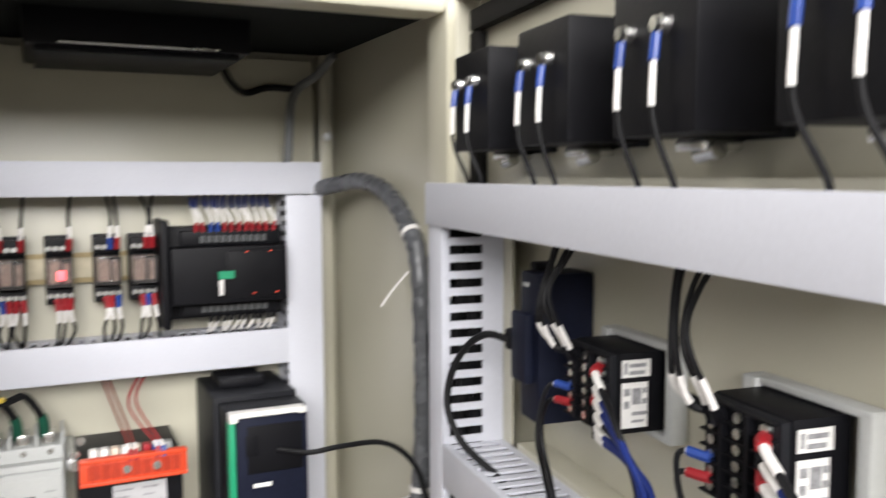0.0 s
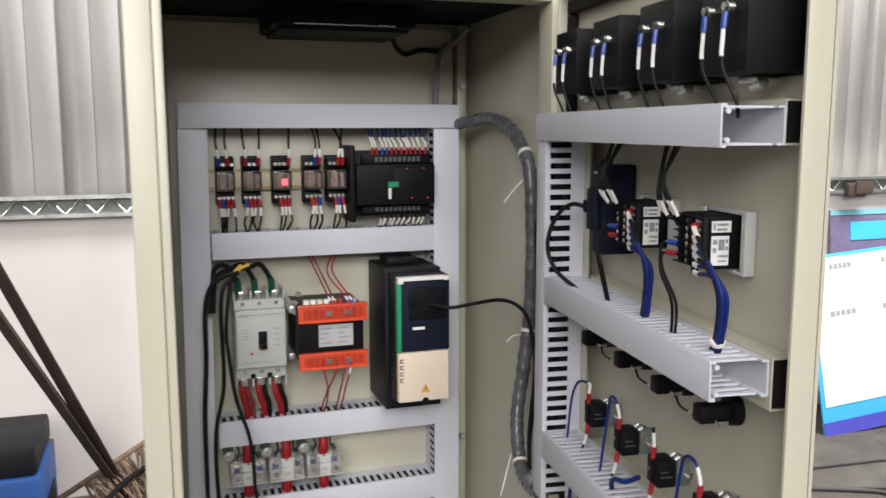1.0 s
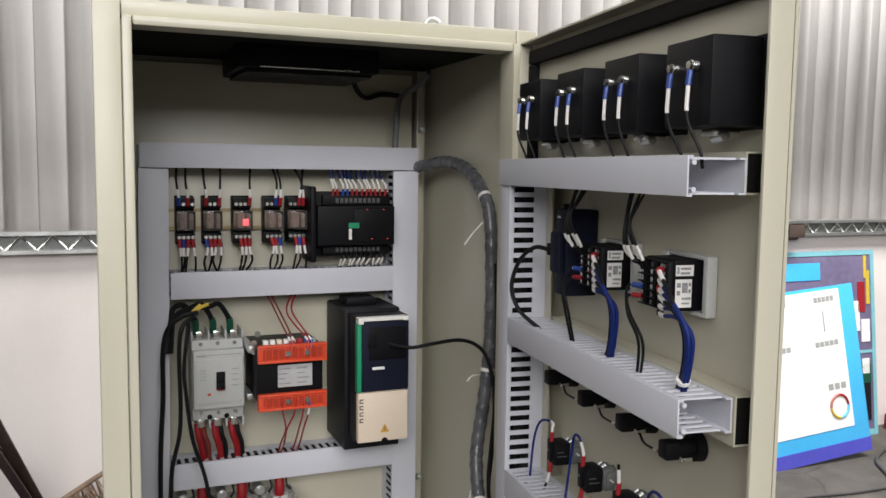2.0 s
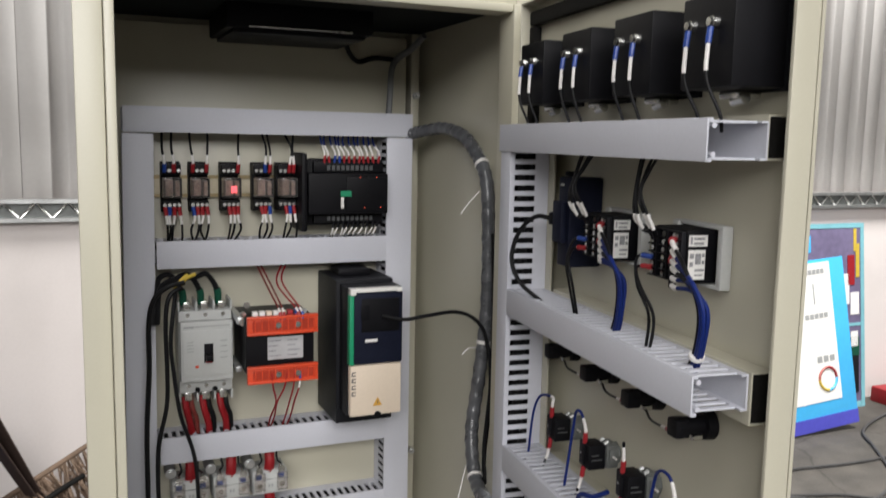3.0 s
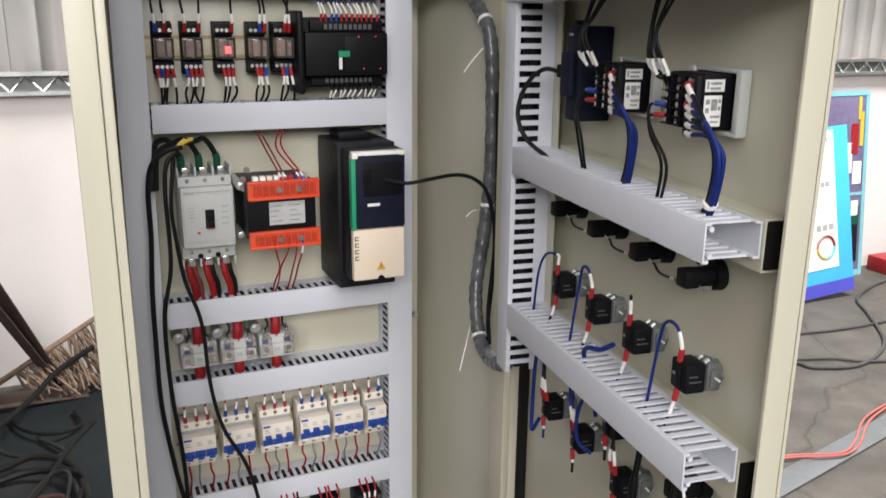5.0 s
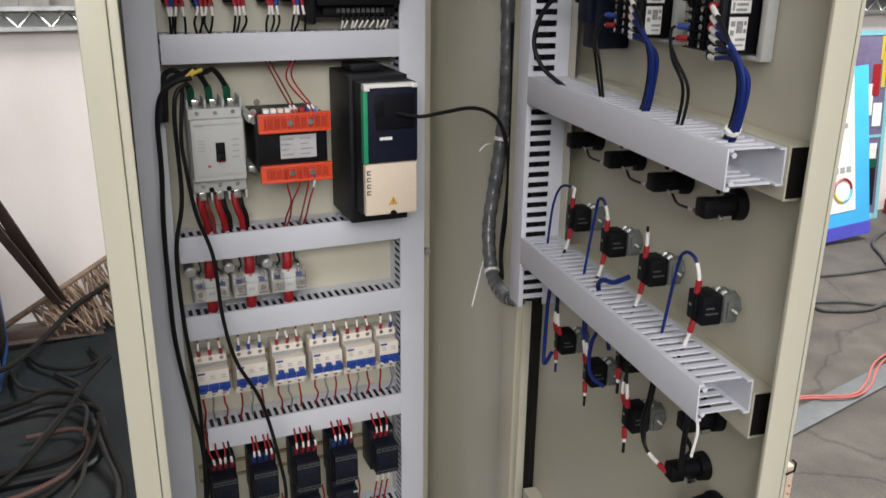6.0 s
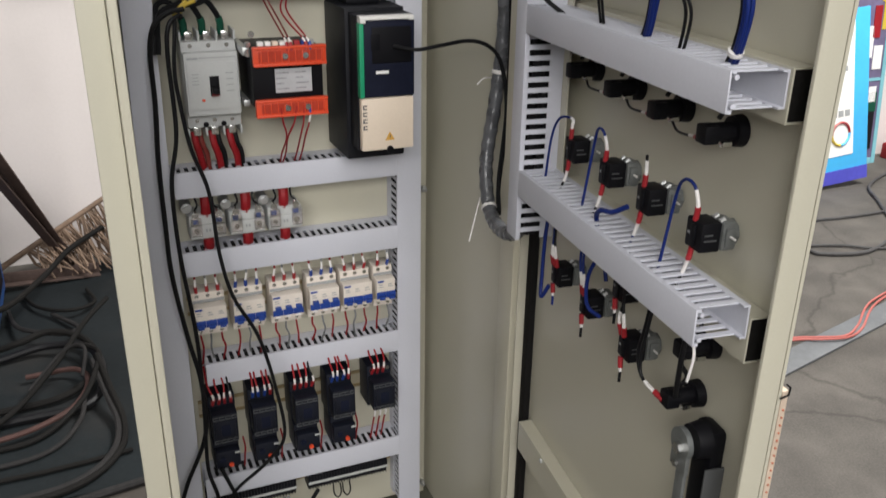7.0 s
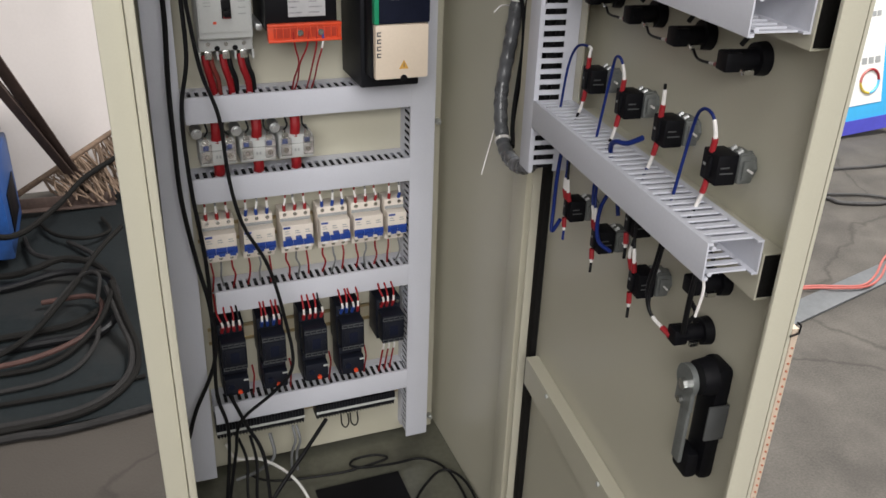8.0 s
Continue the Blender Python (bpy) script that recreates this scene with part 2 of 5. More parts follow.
def tube(bm, line, r, seg=8, swell=None):
    rings, side = [], None
    for i, c in enumerate(line):
        d = (line[min(i + 1, len(line) - 1)] - line[max(i - 1, 0)]).normalized()
        if side is None:
            side = d.cross(Vector((0.3, 0.2, 1)) if abs(d.z) < 0.9 else Vector((1, 0.1, 0))).normalized()
        side = (side - d * side.dot(d)).normalized()
        up = d.cross(side)
        k = r * (swell[i % len(swell)] if swell else 1)
        rings.append([bm.verts.new(c + k * (side * math.cos(j * math.tau / seg) + up * math.sin(j * math.tau / seg))) for j in range(seg)])
    for a, b in zip(rings, rings[1:]):
        for j in range(seg):
            k = (j + 1) % seg
            bm.faces.new((a[j], a[k], b[k], b[j]))
    bm.faces.new(rings[0][::-1])
    bm.faces.new(rings[-1])
    return bm


def mesh_of(name, bm, material):
    bmesh.ops.recalc_face_normals(bm, faces=bm.faces)
    me = bpy.data.meshes.new(name)
    bm.to_mesh(me)
    bm.free()
    me.materials.append(material)
    me.polygons.foreach_set("use_smooth", [True] * len(me.polygons))
    me.set_sharp_from_angle(angle=radians(38))
    return me


def part(name, bm, material, parent=None, label=""):
    ob = new(name, mesh_of(name, bm, material))
    ob.parent = parent
    return tagged(ob, label)


def share(name, me, parent, m):
    ob = new(name, me)
    ob.parent, ob.matrix_basis = parent, m
    return ob


def thing(name, m, label, category, group="", kind=""):
    ob = new(name)
    ob.empty_display_size = 0.02
    ob.matrix_basis = m
    return tagged(ob, label, category, group, kind)


def B():
    return bmesh.new()


def block(name, material, parent, dims, bevel=0.0, label=""):
    return part(name, box(B(), *dims, bevel), material, parent, label)


def solid(name, material, m, boxes, label, category, group="", kind="", bevel=0.0):
    """A one-piece thing made of boxes."""
    bm = B()
    for d in boxes:
        box(bm, *d, bevel)
    ob = part(name, bm, material)
    ob.matrix_basis = m
    return tagged(ob, label, category, group, kind)


HERE = Matrix.Identity(4)
LEAN = 0.12
# the open door's own axes: x from the hinge to the free edge, y towards the sheet, z up
DOOR = Matrix(((-math.sin(LEAN), math.cos(LEAN), 0, 0.180), (-math.cos(LEAN), -math.sin(LEAN), 0, -0.513), (0, 0, 1, 0), (0, 0, 0, 1)))
HUNG = 0.07  # depth of the door's sheet behind the faces of its ducts


def wire(points, r, material, label, start="", end="", m=HERE, group="", category="wire", steps=7, mark=0.015, crimp=0.012):
    """A wire with a crimp sleeve and a white marker tube at either end."""
    line = spline(points, steps)
    ob = part("wire", tube(B(), line, r), material)
    ob.matrix_basis = m
    tagged(ob, label, category, group)
    total = sum((b - a).length for a, b in zip(line, line[1:]))
    for which, colour in ((0, start), (1, end)):
        if not colour:
            continue
        spans = ((0, crimp), (crimp, crimp + mark))
        for (a, b), material2, name, k in ((spans[0], {"red": RED, "blue": BLUE, "black": BLACK}[colour], "crimp_sleeve", 1.75), (spans[1], MARK, "marker_tube", 1.22)):
            piece = stretch(line, a, b) if which == 0 else stretch(line, total - b, total - a)
            if len(piece) > 1:
                part(name, tube(B(), piece, r * k), material2, ob)
    return ob


# ---- the workshop ----
BACK = pose(0, 2.12, 0)
solid("floor", CONCRETE, HERE, [(-40, 40, -40, 40, -0.2, 0)], "worn grey concrete workshop floor with dark stains, darker to the left", "floor", kind="structure")
solid("wall_back_lower", WALL, BACK, [(-6.2, 9.0, 0, 0.2, 0, 1.16)], "white plastered lower wall with faint stains", "wall", kind="structure")
bm = B()
xs = []
x = -6.241
while x < 9.1:
    xs += [(x, 0.0), (x + 0.055, 0.0), (x + 0.059, 0.004), (x + 0.063, 0.0), (x + 0.155, 0.0), (x + 0.165, 0.034), (x + 0.195, 0.034), (x + 0.222, 0.0)]
    x += 0.2277
low = [bm.verts.new((a, 0.05 + d, 1.16)) for a, d in xs]
high = [bm.verts.new((a, 0.05 + d, 5.6)) for a, d in xs]
for i in range(len(xs) - 1):
    bm.faces.new((low[i], low[i + 1], high[i + 1], high[i]))
ob = part("wall_back_upper", bm, SHEET)
sol = ob.modifiers.new("thickness", "SOLIDIFY")
sol.thickness = 0.004
ob.matrix_basis = BACK
tagged(ob, "white corrugated steel cladding above the low wall", "wall", kind="structure")
# unseen walls and roof, assumed; their dull tones hold down bounced light
solid("wall_left", DIM, HERE, [(-6.4, -6.2, -7, 3, 0, 5.6)], "plain dull grey wall added out of view to enclose the workshop", "wall", kind="structure")
solid("wall_right", DIM, HERE, [(9.0, 9.2, -7, 3, 0, 5.6)], "plain dull grey wall added out of view to enclose the workshop", "wall", kind="structure")
solid("wall_front", DIM, HERE, [(-6.2, -5.3, -7.2, -7, 0, 5.6), (1.1, 9.0, -7.2, -7, 0, 5.6), (-5.3, 1.1, -7.2, -7, 5.25, 5.6), (-5.3, 1.1, -7.2, -7, 0, 2.75)], "plain dull grey wall added out of view, with a window band", "wall", kind="structure")
solid("ceiling", ROOF, HERE, [(-6.4, 9.2, -7.2, 3, 5.6, 5.7)], "dull grey steel roof added out of view to close the workshop", "ceiling", kind="structure")

# lattice rail along the top of the low wall
rail = thing("lattice_rail", BACK @ pose(0, -0.03, 0.048), "galvanised steel lattice rail along the low wall", "rail")
block("chord", ZINC, rail, (-6, 9, -0.02, 0.02, 1.155, 1.17))
block("chord", ZINC, rail, (-6, 9, -0.02, 0.02, 1.085, 1.10))
bm = B()
x = -1.6
while x < 5.6:
    rod(bm, (x, 0, 1.098), (x + 0.055, 0, 1.157), 0.006, seg=6)
    rod(bm, (x + 0.055, 0, 1.157), (x + 0.11, 0, 1.098), 0.006, seg=6)
    x += 0.11
block("backing", COLLAR, rail, (-6, 9, 0.010, 0.014, 1.1005, 1.1545))
part("lattice", bm, STEEL, rail, "bright zigzag lattice rod")

# ---- the cabinet ----
cab = thing("control_cabinet", HERE, "cream painted steel electrical control cabinet, door wide open", "cabinet")
X0, X1, Y0, Y1, Z0, Z1 = -0.29, 0.29, -0.36, 0.045, 0.10, 1.665
block("back_wall", PAINT, cab, (X0, X1, 0.035, 0.045, Z0, Z1))
block("side_wall", PAINT, cab, (X0, X0 + 0.012, Y0, 0.034, Z0, Z1))
block("side_wall", PAINT, cab, (X1 - 0.012, X1, Y0, 0.034, Z0, Z1))
block("roof", PAINT, cab, (X0 + 0.013, X1 - 0.013, Y0, 0.034, Z1 - 0.012, Z1))
# dark sheet added below the roof in place of its shade
block("shade_sheet", ROOF_SHADE, cab, (X0 + 0.014, X1 - 0.014, Y0 + 0.016, 0.033, Z1 - 0.016, Z1 - 0.0125), 0, "dark sheet standing in for shade under the roof")
block("bottom", GLAND, cab, (X0 + 0.013, X1 - 0.013, Y0, 0.034, 0.188, 0.20))
block("plinth", COAL, cab, (X0, X1, Y0, 0.045, 0.0, 0.099))
# rolled front lips: an outer fold, a rain groove and an inner upright lip
for name, dims in (("front_fold", (X0, -0.2585, -0.372, -0.3605, Z0, Z1)), ("front_fold", (0.2585, X1, -0.372, -0.3605, Z0, Z1)),
                   ("front_fold", (-0.258, 0.258, -0.372, -0.3605, 1.6445, Z1)), ("front_fold", (-0.258, 0.258, -0.372, -0.3605, Z0, 0.20)),
                   ("rain_lip", (-0.258, -0.247, -0.387, -0.345, 0.201, 1.644)), ("rain_lip", (0.247, 0.258, -0.387, -0.345, 0.201, 1.644)),
                   ("rain_lip", (-0.246, 0.246, -0.387, -0.345, 1.633, 1.644)), ("rain_lip", (-0.246, 0.246, -0.387, -0.345, 0.201, 0.212))):
    block(name, PAINT, cab, dims, 0.003)
block("corner_post", PAINT, cab, (0.248, 0.262, -0.005, 0.033, 0.21, 1.645), 0.003)
plate = block("mounting_plate", PAINT, cab, (-0.24, 0.24, 0.0, 0.004, 0.215, 1.636), 0.0008, "cream mounting plate behind the ducts")
for z in (0.24, 0.9, 1.54):
    part("bolt", rod(rod(B(), (0.255, -0.006, z), (0.255, -0.016, z), 0.006, seg=6), (0.255, -0.016, z), (0.255, -0.022, z), 0.003), ZINC, cab)

# the door: a folded pan with a foam gasket, stiffening channels, hinges and a swing-handle lock
door = thing("cabinet_door", DOOR, "cream steel cabinet door swung wide open on its hinges", "cabinet door")
E0, E1, ZB, ZT = -0.103, 0.4325, 0.115, 1.640
block("door_sheet", PAINT, door, (E0, E1, HUNG, HUNG + 0.003, ZB, ZT))
for dims in ((E1 - 0.004, E1, HUNG - 0.021, HUNG - 0.0005, ZB, ZT), (E0, E0 + 0.003, HUNG - 0.021, HUNG - 0.0005, ZB, ZT),
             (E0 + 0.0035, E1 - 0.0045, HUNG - 0.021, HUNG - 0.0005, ZT - 0.003, ZT), (E0 + 0.0035, E1 - 0.0045, HUNG - 0.021, HUNG - 0.0005, ZB, ZB + 0.003)):
    block("door_fold", PAINT, door, dims, 0.001)
for dims in ((E0 + 0.006, E0 + 0.024, HUNG - 0.011, HUNG - 0.0005, ZB + 0.01, ZT - 0.03), (E0 + 0.006, E1 - 0.03, HUNG - 0.011, HUNG - 0.0005, ZT - 0.029, ZT - 0.011),
             (E0 + 0.0245, E1 - 0.03, HUNG - 0.011, HUNG - 0.0005, ZB + 0.01, ZB + 0.028)):
    block("gasket", RUBBER, door, dims, 0.003, "black foam gasket")


def channel(x0, x1, z0, z1, upright=False):
    """An open C-channel welded to the door; the upright one is open to the free edge."""
    y0, y1, k = HUNG - 0.020, HUNG - 0.0006, 0.0015
    bm = B()
    if upright:
        outline, ends, place = [(x0, y1), (x0, y0), (x1, y0), (x1, y0 + k), (x0 + k, y0 + k), (x0 + k, y1)], (z0, z1), lambda p, e: (p[0], p[1], e)
    else:
        outline, ends, place = [(y1, z0), (y0, z0), (y0, z1), (y1, z1), (y1, z1 - k), (y0 + k, z1 - k), (y0 + k, z0 + k), (y1, z0 + k)], (x0, x1), lambda p, e: (e, p[0], p[1])
    rings = [[bm.verts.new(place(p, e)) for p in outline] for e in ends]
    n = len(outline)
    for i in range(n):
        bm.faces.new((rings[0][i], rings[0][(i + 1) % n], rings[1][(i + 1) % n], rings[1][i]))
    bm.faces.new(rings[0][::-1])
    bm.faces.new(rings[1])
    ob = part("stiffener", bm, PAINT, door)
    if not upright:
        # black block added for the shade inside the channel's open end
        part("end_shade", box(B(), x1 - 0.012, x1 - 0.0005, y0 + 0.0018, y1 - 0.0002, z0 + 0.0018, z1 - 0.0018), RUBBER, ob, "black block imitating shade inside the open channel end")


for z, k in ((1.4535, 0.034), (1.250, 0.042), (1.048, 0.042)):
    channel(0.030, 0.408, z, z + k)
channel(-0.021, 0.019, 1.008, 1.482, True)
channel(-0.070, 0.420, 0.629, 0.676)
for x in (0.02, 0.20, 0.38):
    part("rivet", rod(B(), (x, HUNG - 0.0200, 0.670), (x, HUNG - 0.0222, 0.670), 0.0032, seg=10), PALE, door)
for z in (0.30, 1.42):
    bm = B()
    rod(bm, (E0 - 0.004, HUNG - 0.026, z - 0.03), (E0 - 0.004, HUNG - 0.026, z + 0.03), 0.006)
    box(bm, E0 - 0.002, E0 + 0.004, HUNG - 0.030, HUNG - 0.022, z - 0.025, z + 0.025, 0.001)
    part("hinge", bm, PAINT, door)
# lock case on the inside
bm = B()
box(bm, 0.35, 0.381, HUNG - 0.016, HUNG - 0.0005, 0.834, 0.959, 0.006)
lock = part("lock_case", bm, BLACK, door, "black swing-handle lock case")
part("knob", rod(B(), (0.368, HUNG - 0.030, 0.946), (0.368, HUNG - 0.0165, 0.946), 0.016, 0.018, seg=24), BLACK, lock)
block("side_plate", DULL, lock, (0.3815, 0.384, HUNG - 0.021, HUNG - 0.001, 0.884, 0.922), 0.001, "grey side plate")
bm = B()
rod(bm, (0.36, HUNG - 0.036, 0.939), (0.36, HUNG - 0.0305, 0.939), 0.0155, seg=24)
box(bm, 0.347, 0.373, HUNG - 0.0355, HUNG - 0.0310, 0.91, 0.939, 0.001)
part("cam_plate", bm, COLLAR, lock, "zinc lock cam plate")
part("cam_nut", rod(rod(B(), (0.362, HUNG - 0.041, 0.936), (0.362, HUNG - 0.0362, 0.936), 0.006, seg=6), (0.36, HUNG - 0.040, 0.918), (0.36, HUNG - 0.0362, 0.918), 0.0035, seg=8), STEEL, lock, "bright nuts")
block("lever_bar", COLLAR, lock, (0.356, 0.37, HUNG - 0.034, HUNG - 0.0295, 0.849, 0.9095), 0.002, "zinc lever bar")
block("bar_end", BLACK, lock, (0.352, 0.378, HUNG - 0.0295, HUNG - 0.0165, 0.836, 0.864), 0.004)

# packing sheet with punched dots, taped behind the free edge
foam = thing("packing_sheet", DOOR, "pale packing sheet with rows of orange dots behind the door edge", "packing")
block("sheet", KRAFT, foam, (0.35, 0.4330, HUNG + 0.0035, HUNG + 0.0095, 0.0, 1.033), 0.001)
dot = mesh_of("dot", rod(B(), (0, 0, 0), (0.0015, 0, 0), 0.0010, seg=8), DOT)
for i in range(133):
    share("dot", dot, foam, pose(0.4325, HUNG + 0.0065, 0.012 + i * 0.0076))

clip_ob = part("wire_clip", tube(B(), [Vector((0.4340, HUNG + 0.001, 1.027)), Vector((0.4350, HUNG + 0.008, 1.030)), Vector((0.4347, HUNG + 0.0085, 1.037)), Vector((0.4340, HUNG + 0.005, 1.040))], 0.0009, 6), BLACK)
clip_ob.matrix_basis = DOOR
tagged(clip_ob, "small black wire clip on the packing sheet at the door edge", "clip")

# ---- slotted cable ducts ----
PITCH = 0.0125


def cable_duct(m, length, wide, deep, label, group="cable ducts", filled=True, slot=0.66):
    """Local x along the duct, y from its cover (0) to its base (deep), z across, 0 at its middle."""
    d = thing("cable_duct", m, label, "cable duct", group)
    h, k = wide / 2, 0.0016
    bm = B()
    box(bm, 0, length, deep - k, deep, -h, h)
    part("base", bm, DUCT, d)
    bm = B()
    box(bm, 0, length, 0, k, -h - 0.0014, h + 0.0014, 0.0006)
    box(bm, 0, length, k, 0.0050, h - 0.0003, h + 0.0014)
    box(bm, 0, length, k, 0.0050, -h - 0.0014, -h + 0.0003)
    rod(bm, (0, 0.006, h - 0.004), (length, 0.006, h - 0.004), 0.0022, seg=6)
    rod(bm, (0, 0.006, -h + 0.004), (length, 0.006, -h + 0.004), 0.0022, seg=6)
    part("cover", bm, DUCT, d)
    for side in (h - k, -h):
        bm = B()
        foot = deep * slot
        box(bm, 0, length, foot, deep - k, side, side + k)
        box(bm, 0, length, 0.0017, 0.0052, side + 0.0004, side + k - 0.0004)
        x = 0.001
        while x + 0.006 < length:
            box(bm, x, x + 0.0058, 0.0052, foot, side, side + k)
            x += PITCH
        part("slotted_wall", bm, DUCT, d)
    if filled:
        for i in range(6):
            y, z, r = deep * (0.34 + 0.20 * (i // 2)), (i % 2 - 0.5) * wide * 0.42, min(wide, deep) * 0.17
            line = [Vector((0.004 + k * (length - 0.008) / 24, y + 0.003 * math.sin(k * 1.9 + i), z + 0.003 * math.cos(k * 1.3 + i * 2))) for k in range(25)]
            part("inner_wire", tube(B(), line, r, 6), BLACK_WIRE, d, "black wires inside the duct")
    return d


GREY_DUCT = "grey-blue slotted PVC cable duct"
PD = 0.060
# ladder of ducts on the mounting plate
cable_duct(pose(-0.227, -PD, 1.487), 0.458, 0.036, PD - 0.001, GREY_DUCT + " across the top of the plate")
cable_duct(pose(-0.2065, -PD, 1.466, 0, 90.6, 0), 1.227, 0.042, PD - 0.001, GREY_DUCT + " upright beside the breakers")
cable_duct(pose(0.2085, -PD, 1.466, 0, 90, 0), 1.227, 0.042, PD - 0.001, GREY_DUCT + " upright beside the drive")
for x0, x1, z, what in ((-0.1835, 0.1865, 1.281, "under the relay row"), (-0.1845, 0.1865, 0.969, "under the drive"), (-0.184, 0.1865, 0.833, "under the current transformers"),
                        (-0.166, 0.1865, 0.622, "under the circuit breakers"), (-0.188, 0.1865, 0.385, "under the contactors")):
    cable_duct(pose(x0, -PD, z), x1 - x0, 0.040, PD - 0.001, GREY_DUCT + " " + what)
# ducts on the door
cable_duct(DOOR @ pose(-0.011, 0, 1.482, 0, 90, 0), 0.479, 0.030, 0.0495, GREY_DUCT + " upright on the door by the hinges")
cable_duct(DOOR @ pose(-0.028, -0.0025, 1.468), 0.438, 0.029, 0.052, "grey-blue slotted PVC duct with an open end, under the meters", filled=False, slot=0.88)
cable_duct(DOOR @ pose(0.0045, 0, 1.273, 0, -0.4, 0), 0.401, 0.029, 0.0495, GREY_DUCT + " with an open end, on the door", filled=False, slot=0.88)
cable_duct(DOOR @ pose(0.0045, 0, 1.078, 0, -1.2, 0), 0.402, 0.030, 0.0495, GREY_DUCT + ", open-ended, lowest on the door", filled=False, slot=0.88)
bm = B()
tube(bm, spline([(0.403, 0.004, 1.070), (0.404, 0.005, 1.058), (0.401, 0.004, 1.034)]), 0.0013, 6)
ob = part("torn_strip", bm, MARK)
ob.matrix_basis = DOOR
tagged(ob, "torn strip of duct edge hanging down", "plastic strip")


# ---- row one: relays and the small controller ----
def screws(bm, xs, y, z, r=0.003):
    for x in xs:
        rod(bm, (x, y, z), (x, y - 0.0022, z), r, seg=10)
    return bm


rail_ob = thing("din_rail", pose(0, 0, 1.384), "yellow zinc plated mounting rail", "rail", "mounting rails")
bm = B()
part("web", box(B(), -0.182, 0.184, -0.006, -0.0005, -0.0118, 0.0118), WEB, rail_ob)
box(bm, -0.182, 0.184, -0.0095, -0.0065, 0.012, 0.0175)
box(bm, -0.182, 0.184, -0.0095, -0.0065, -0.0175, -0.012)
part("rail", bm, BRASS, rail_ob)
for z, x0, x1 in ((0.735, -0.182, 0.184), (0.525, -0.182, 0.184), (0.338, -0.186, 0.184)):
    copy_thing(rail_ob, pose(0, 0, z))


def relay(x, lit):
    r = thing("relay", pose(x, 0, 1.384), "clear plug-in relay in a black screw socket" + (", red lamp lit" if lit else ""), "relay", "relays in a row")
    w = 0.0145
    bm = B()
    box(bm, -w, w, -0.030, -0.0105, -0.039, 0.039, 0.0015)
    box(bm, -w + 0.0003, w - 0.0003, -0.045, -0.0290, 0.020, 0.036, 0.0012)
    box(bm, -w + 0.0003, w - 0.0003, -0.045, -0.0290, -0.036, -0.020, 0.0012)
    part("socket", bm, BLACK, r)
    tagged(part("terminal_screws", screws(screws(B(), (-0.0105, -0.0035, 0.0035, 0.0105), -0.0452, 0.026), (-0.0105, -0.0035, 0.0035, 0.0105), -0.0452, -0.027), STEEL, r), kind="stuff")
    block("case", SMOKE, r, (-w + 0.001, w - 0.001, -0.064, -0.0305, -0.0155, 0.0155), 0.0012, "clear plastic relay case")
    block("coil", COIL, r, (-w + 0.004, 0.001, -0.058, -0.0308, -0.012, 0.012), 0.001)
    block("contacts", COIL, r, (0.004, w - 0.004, -0.056, -0.0308, -0.012, 0.010), 0.001)
    if lit:
        block("lamp", LED_RED, r, (-0.003, 0.006, -0.0665, -0.0642, -0.008, 0.003), 0.001, "glowing red indicator")


for i, x in enumerate((-0.1580, -0.1165, -0.0685, -0.0180, 0.0205)):
    relay(x, i == 2)

plc = thing("programmable_controller", HERE, "black programmable controller with rows of wired terminals", "controller")
bm = B()
box(bm, 0.046, 0.180, -0.052, -0.0105, 1.322, 1.430, 0.002)
box(bm, 0.0463, 0.1797, -0.085, -0.0500, 1.342, 1.408, 0.003)
part("body", bm, BLACK, plc)
block("side_bracket", BLACK, plc, (0.036, 0.0455, -0.082, -0.008, 1.314, 1.440), 0.004)
block("terminal_cover", BLACK, plc, (0.060, 0.178, -0.064, -0.0522, 1.4085, 1.426), 0.002)
block("terminal_cover", BLACK, plc, (0.060, 0.178, -0.064, -0.0522, 1.326, 1.3415), 0.002)
block("front_lid", BLACK, plc, (0.108, 0.176, -0.0875, -0.0852, 1.348, 1.402), 0.001)
block("label", GREEN, plc, (0.098, 0.116, -0.0885, -0.0876, 1.371, 1.380), 0, "green label")
block("tag", MARK, plc, (0.098, 0.103, -0.0905, -0.0886, 1.352, 1.370), 0.0005, "white tag")
for x, z in ((0.130, 1.401), (0.138, 1.352), (0.165, 1.352), (0.158, 1.401)):
    block("lamp", LED_DIM, plc, (x, x + 0.0013, -0.0885, -0.0876, z, z + 0.0013), 0, "tiny red lamp")
bm = B()
for i in range(10):
    box(bm, 0.082 + i * 0.008, 0.087 + i * 0.008, -0.0655, -0.0641, 1.412, 1.420)
    box(bm, 0.082 + i * 0.008, 0.087 + i * 0.008, -0.0655, -0.0641, 1.330, 1.337)
tagged(part("terminal_screws", bm, DULL, plc), kind="stuff")
# ---- row two: main breaker, transformer, drive ----
mccb = thing("moulded_case_breaker", pose(0.005, 0, -0.013), "pale grey three-pole main breaker, handle switched off", "circuit breaker")
bm = B()
box(bm, -0.1585, -0.0765, -0.055, -0.0045, 1.072, 1.204, 0.003)
part("case", bm, PALE, mccb)
block("front_cover", PALE, mccb, (-0.1575, -0.0775, -0.072, -0.0552, 1.094, 1.190), 0.003)
block("raised_panel", PALE, mccb, (-0.1545, -0.0805, -0.0745, -0.0722, 1.104, 1.176), 0.001)
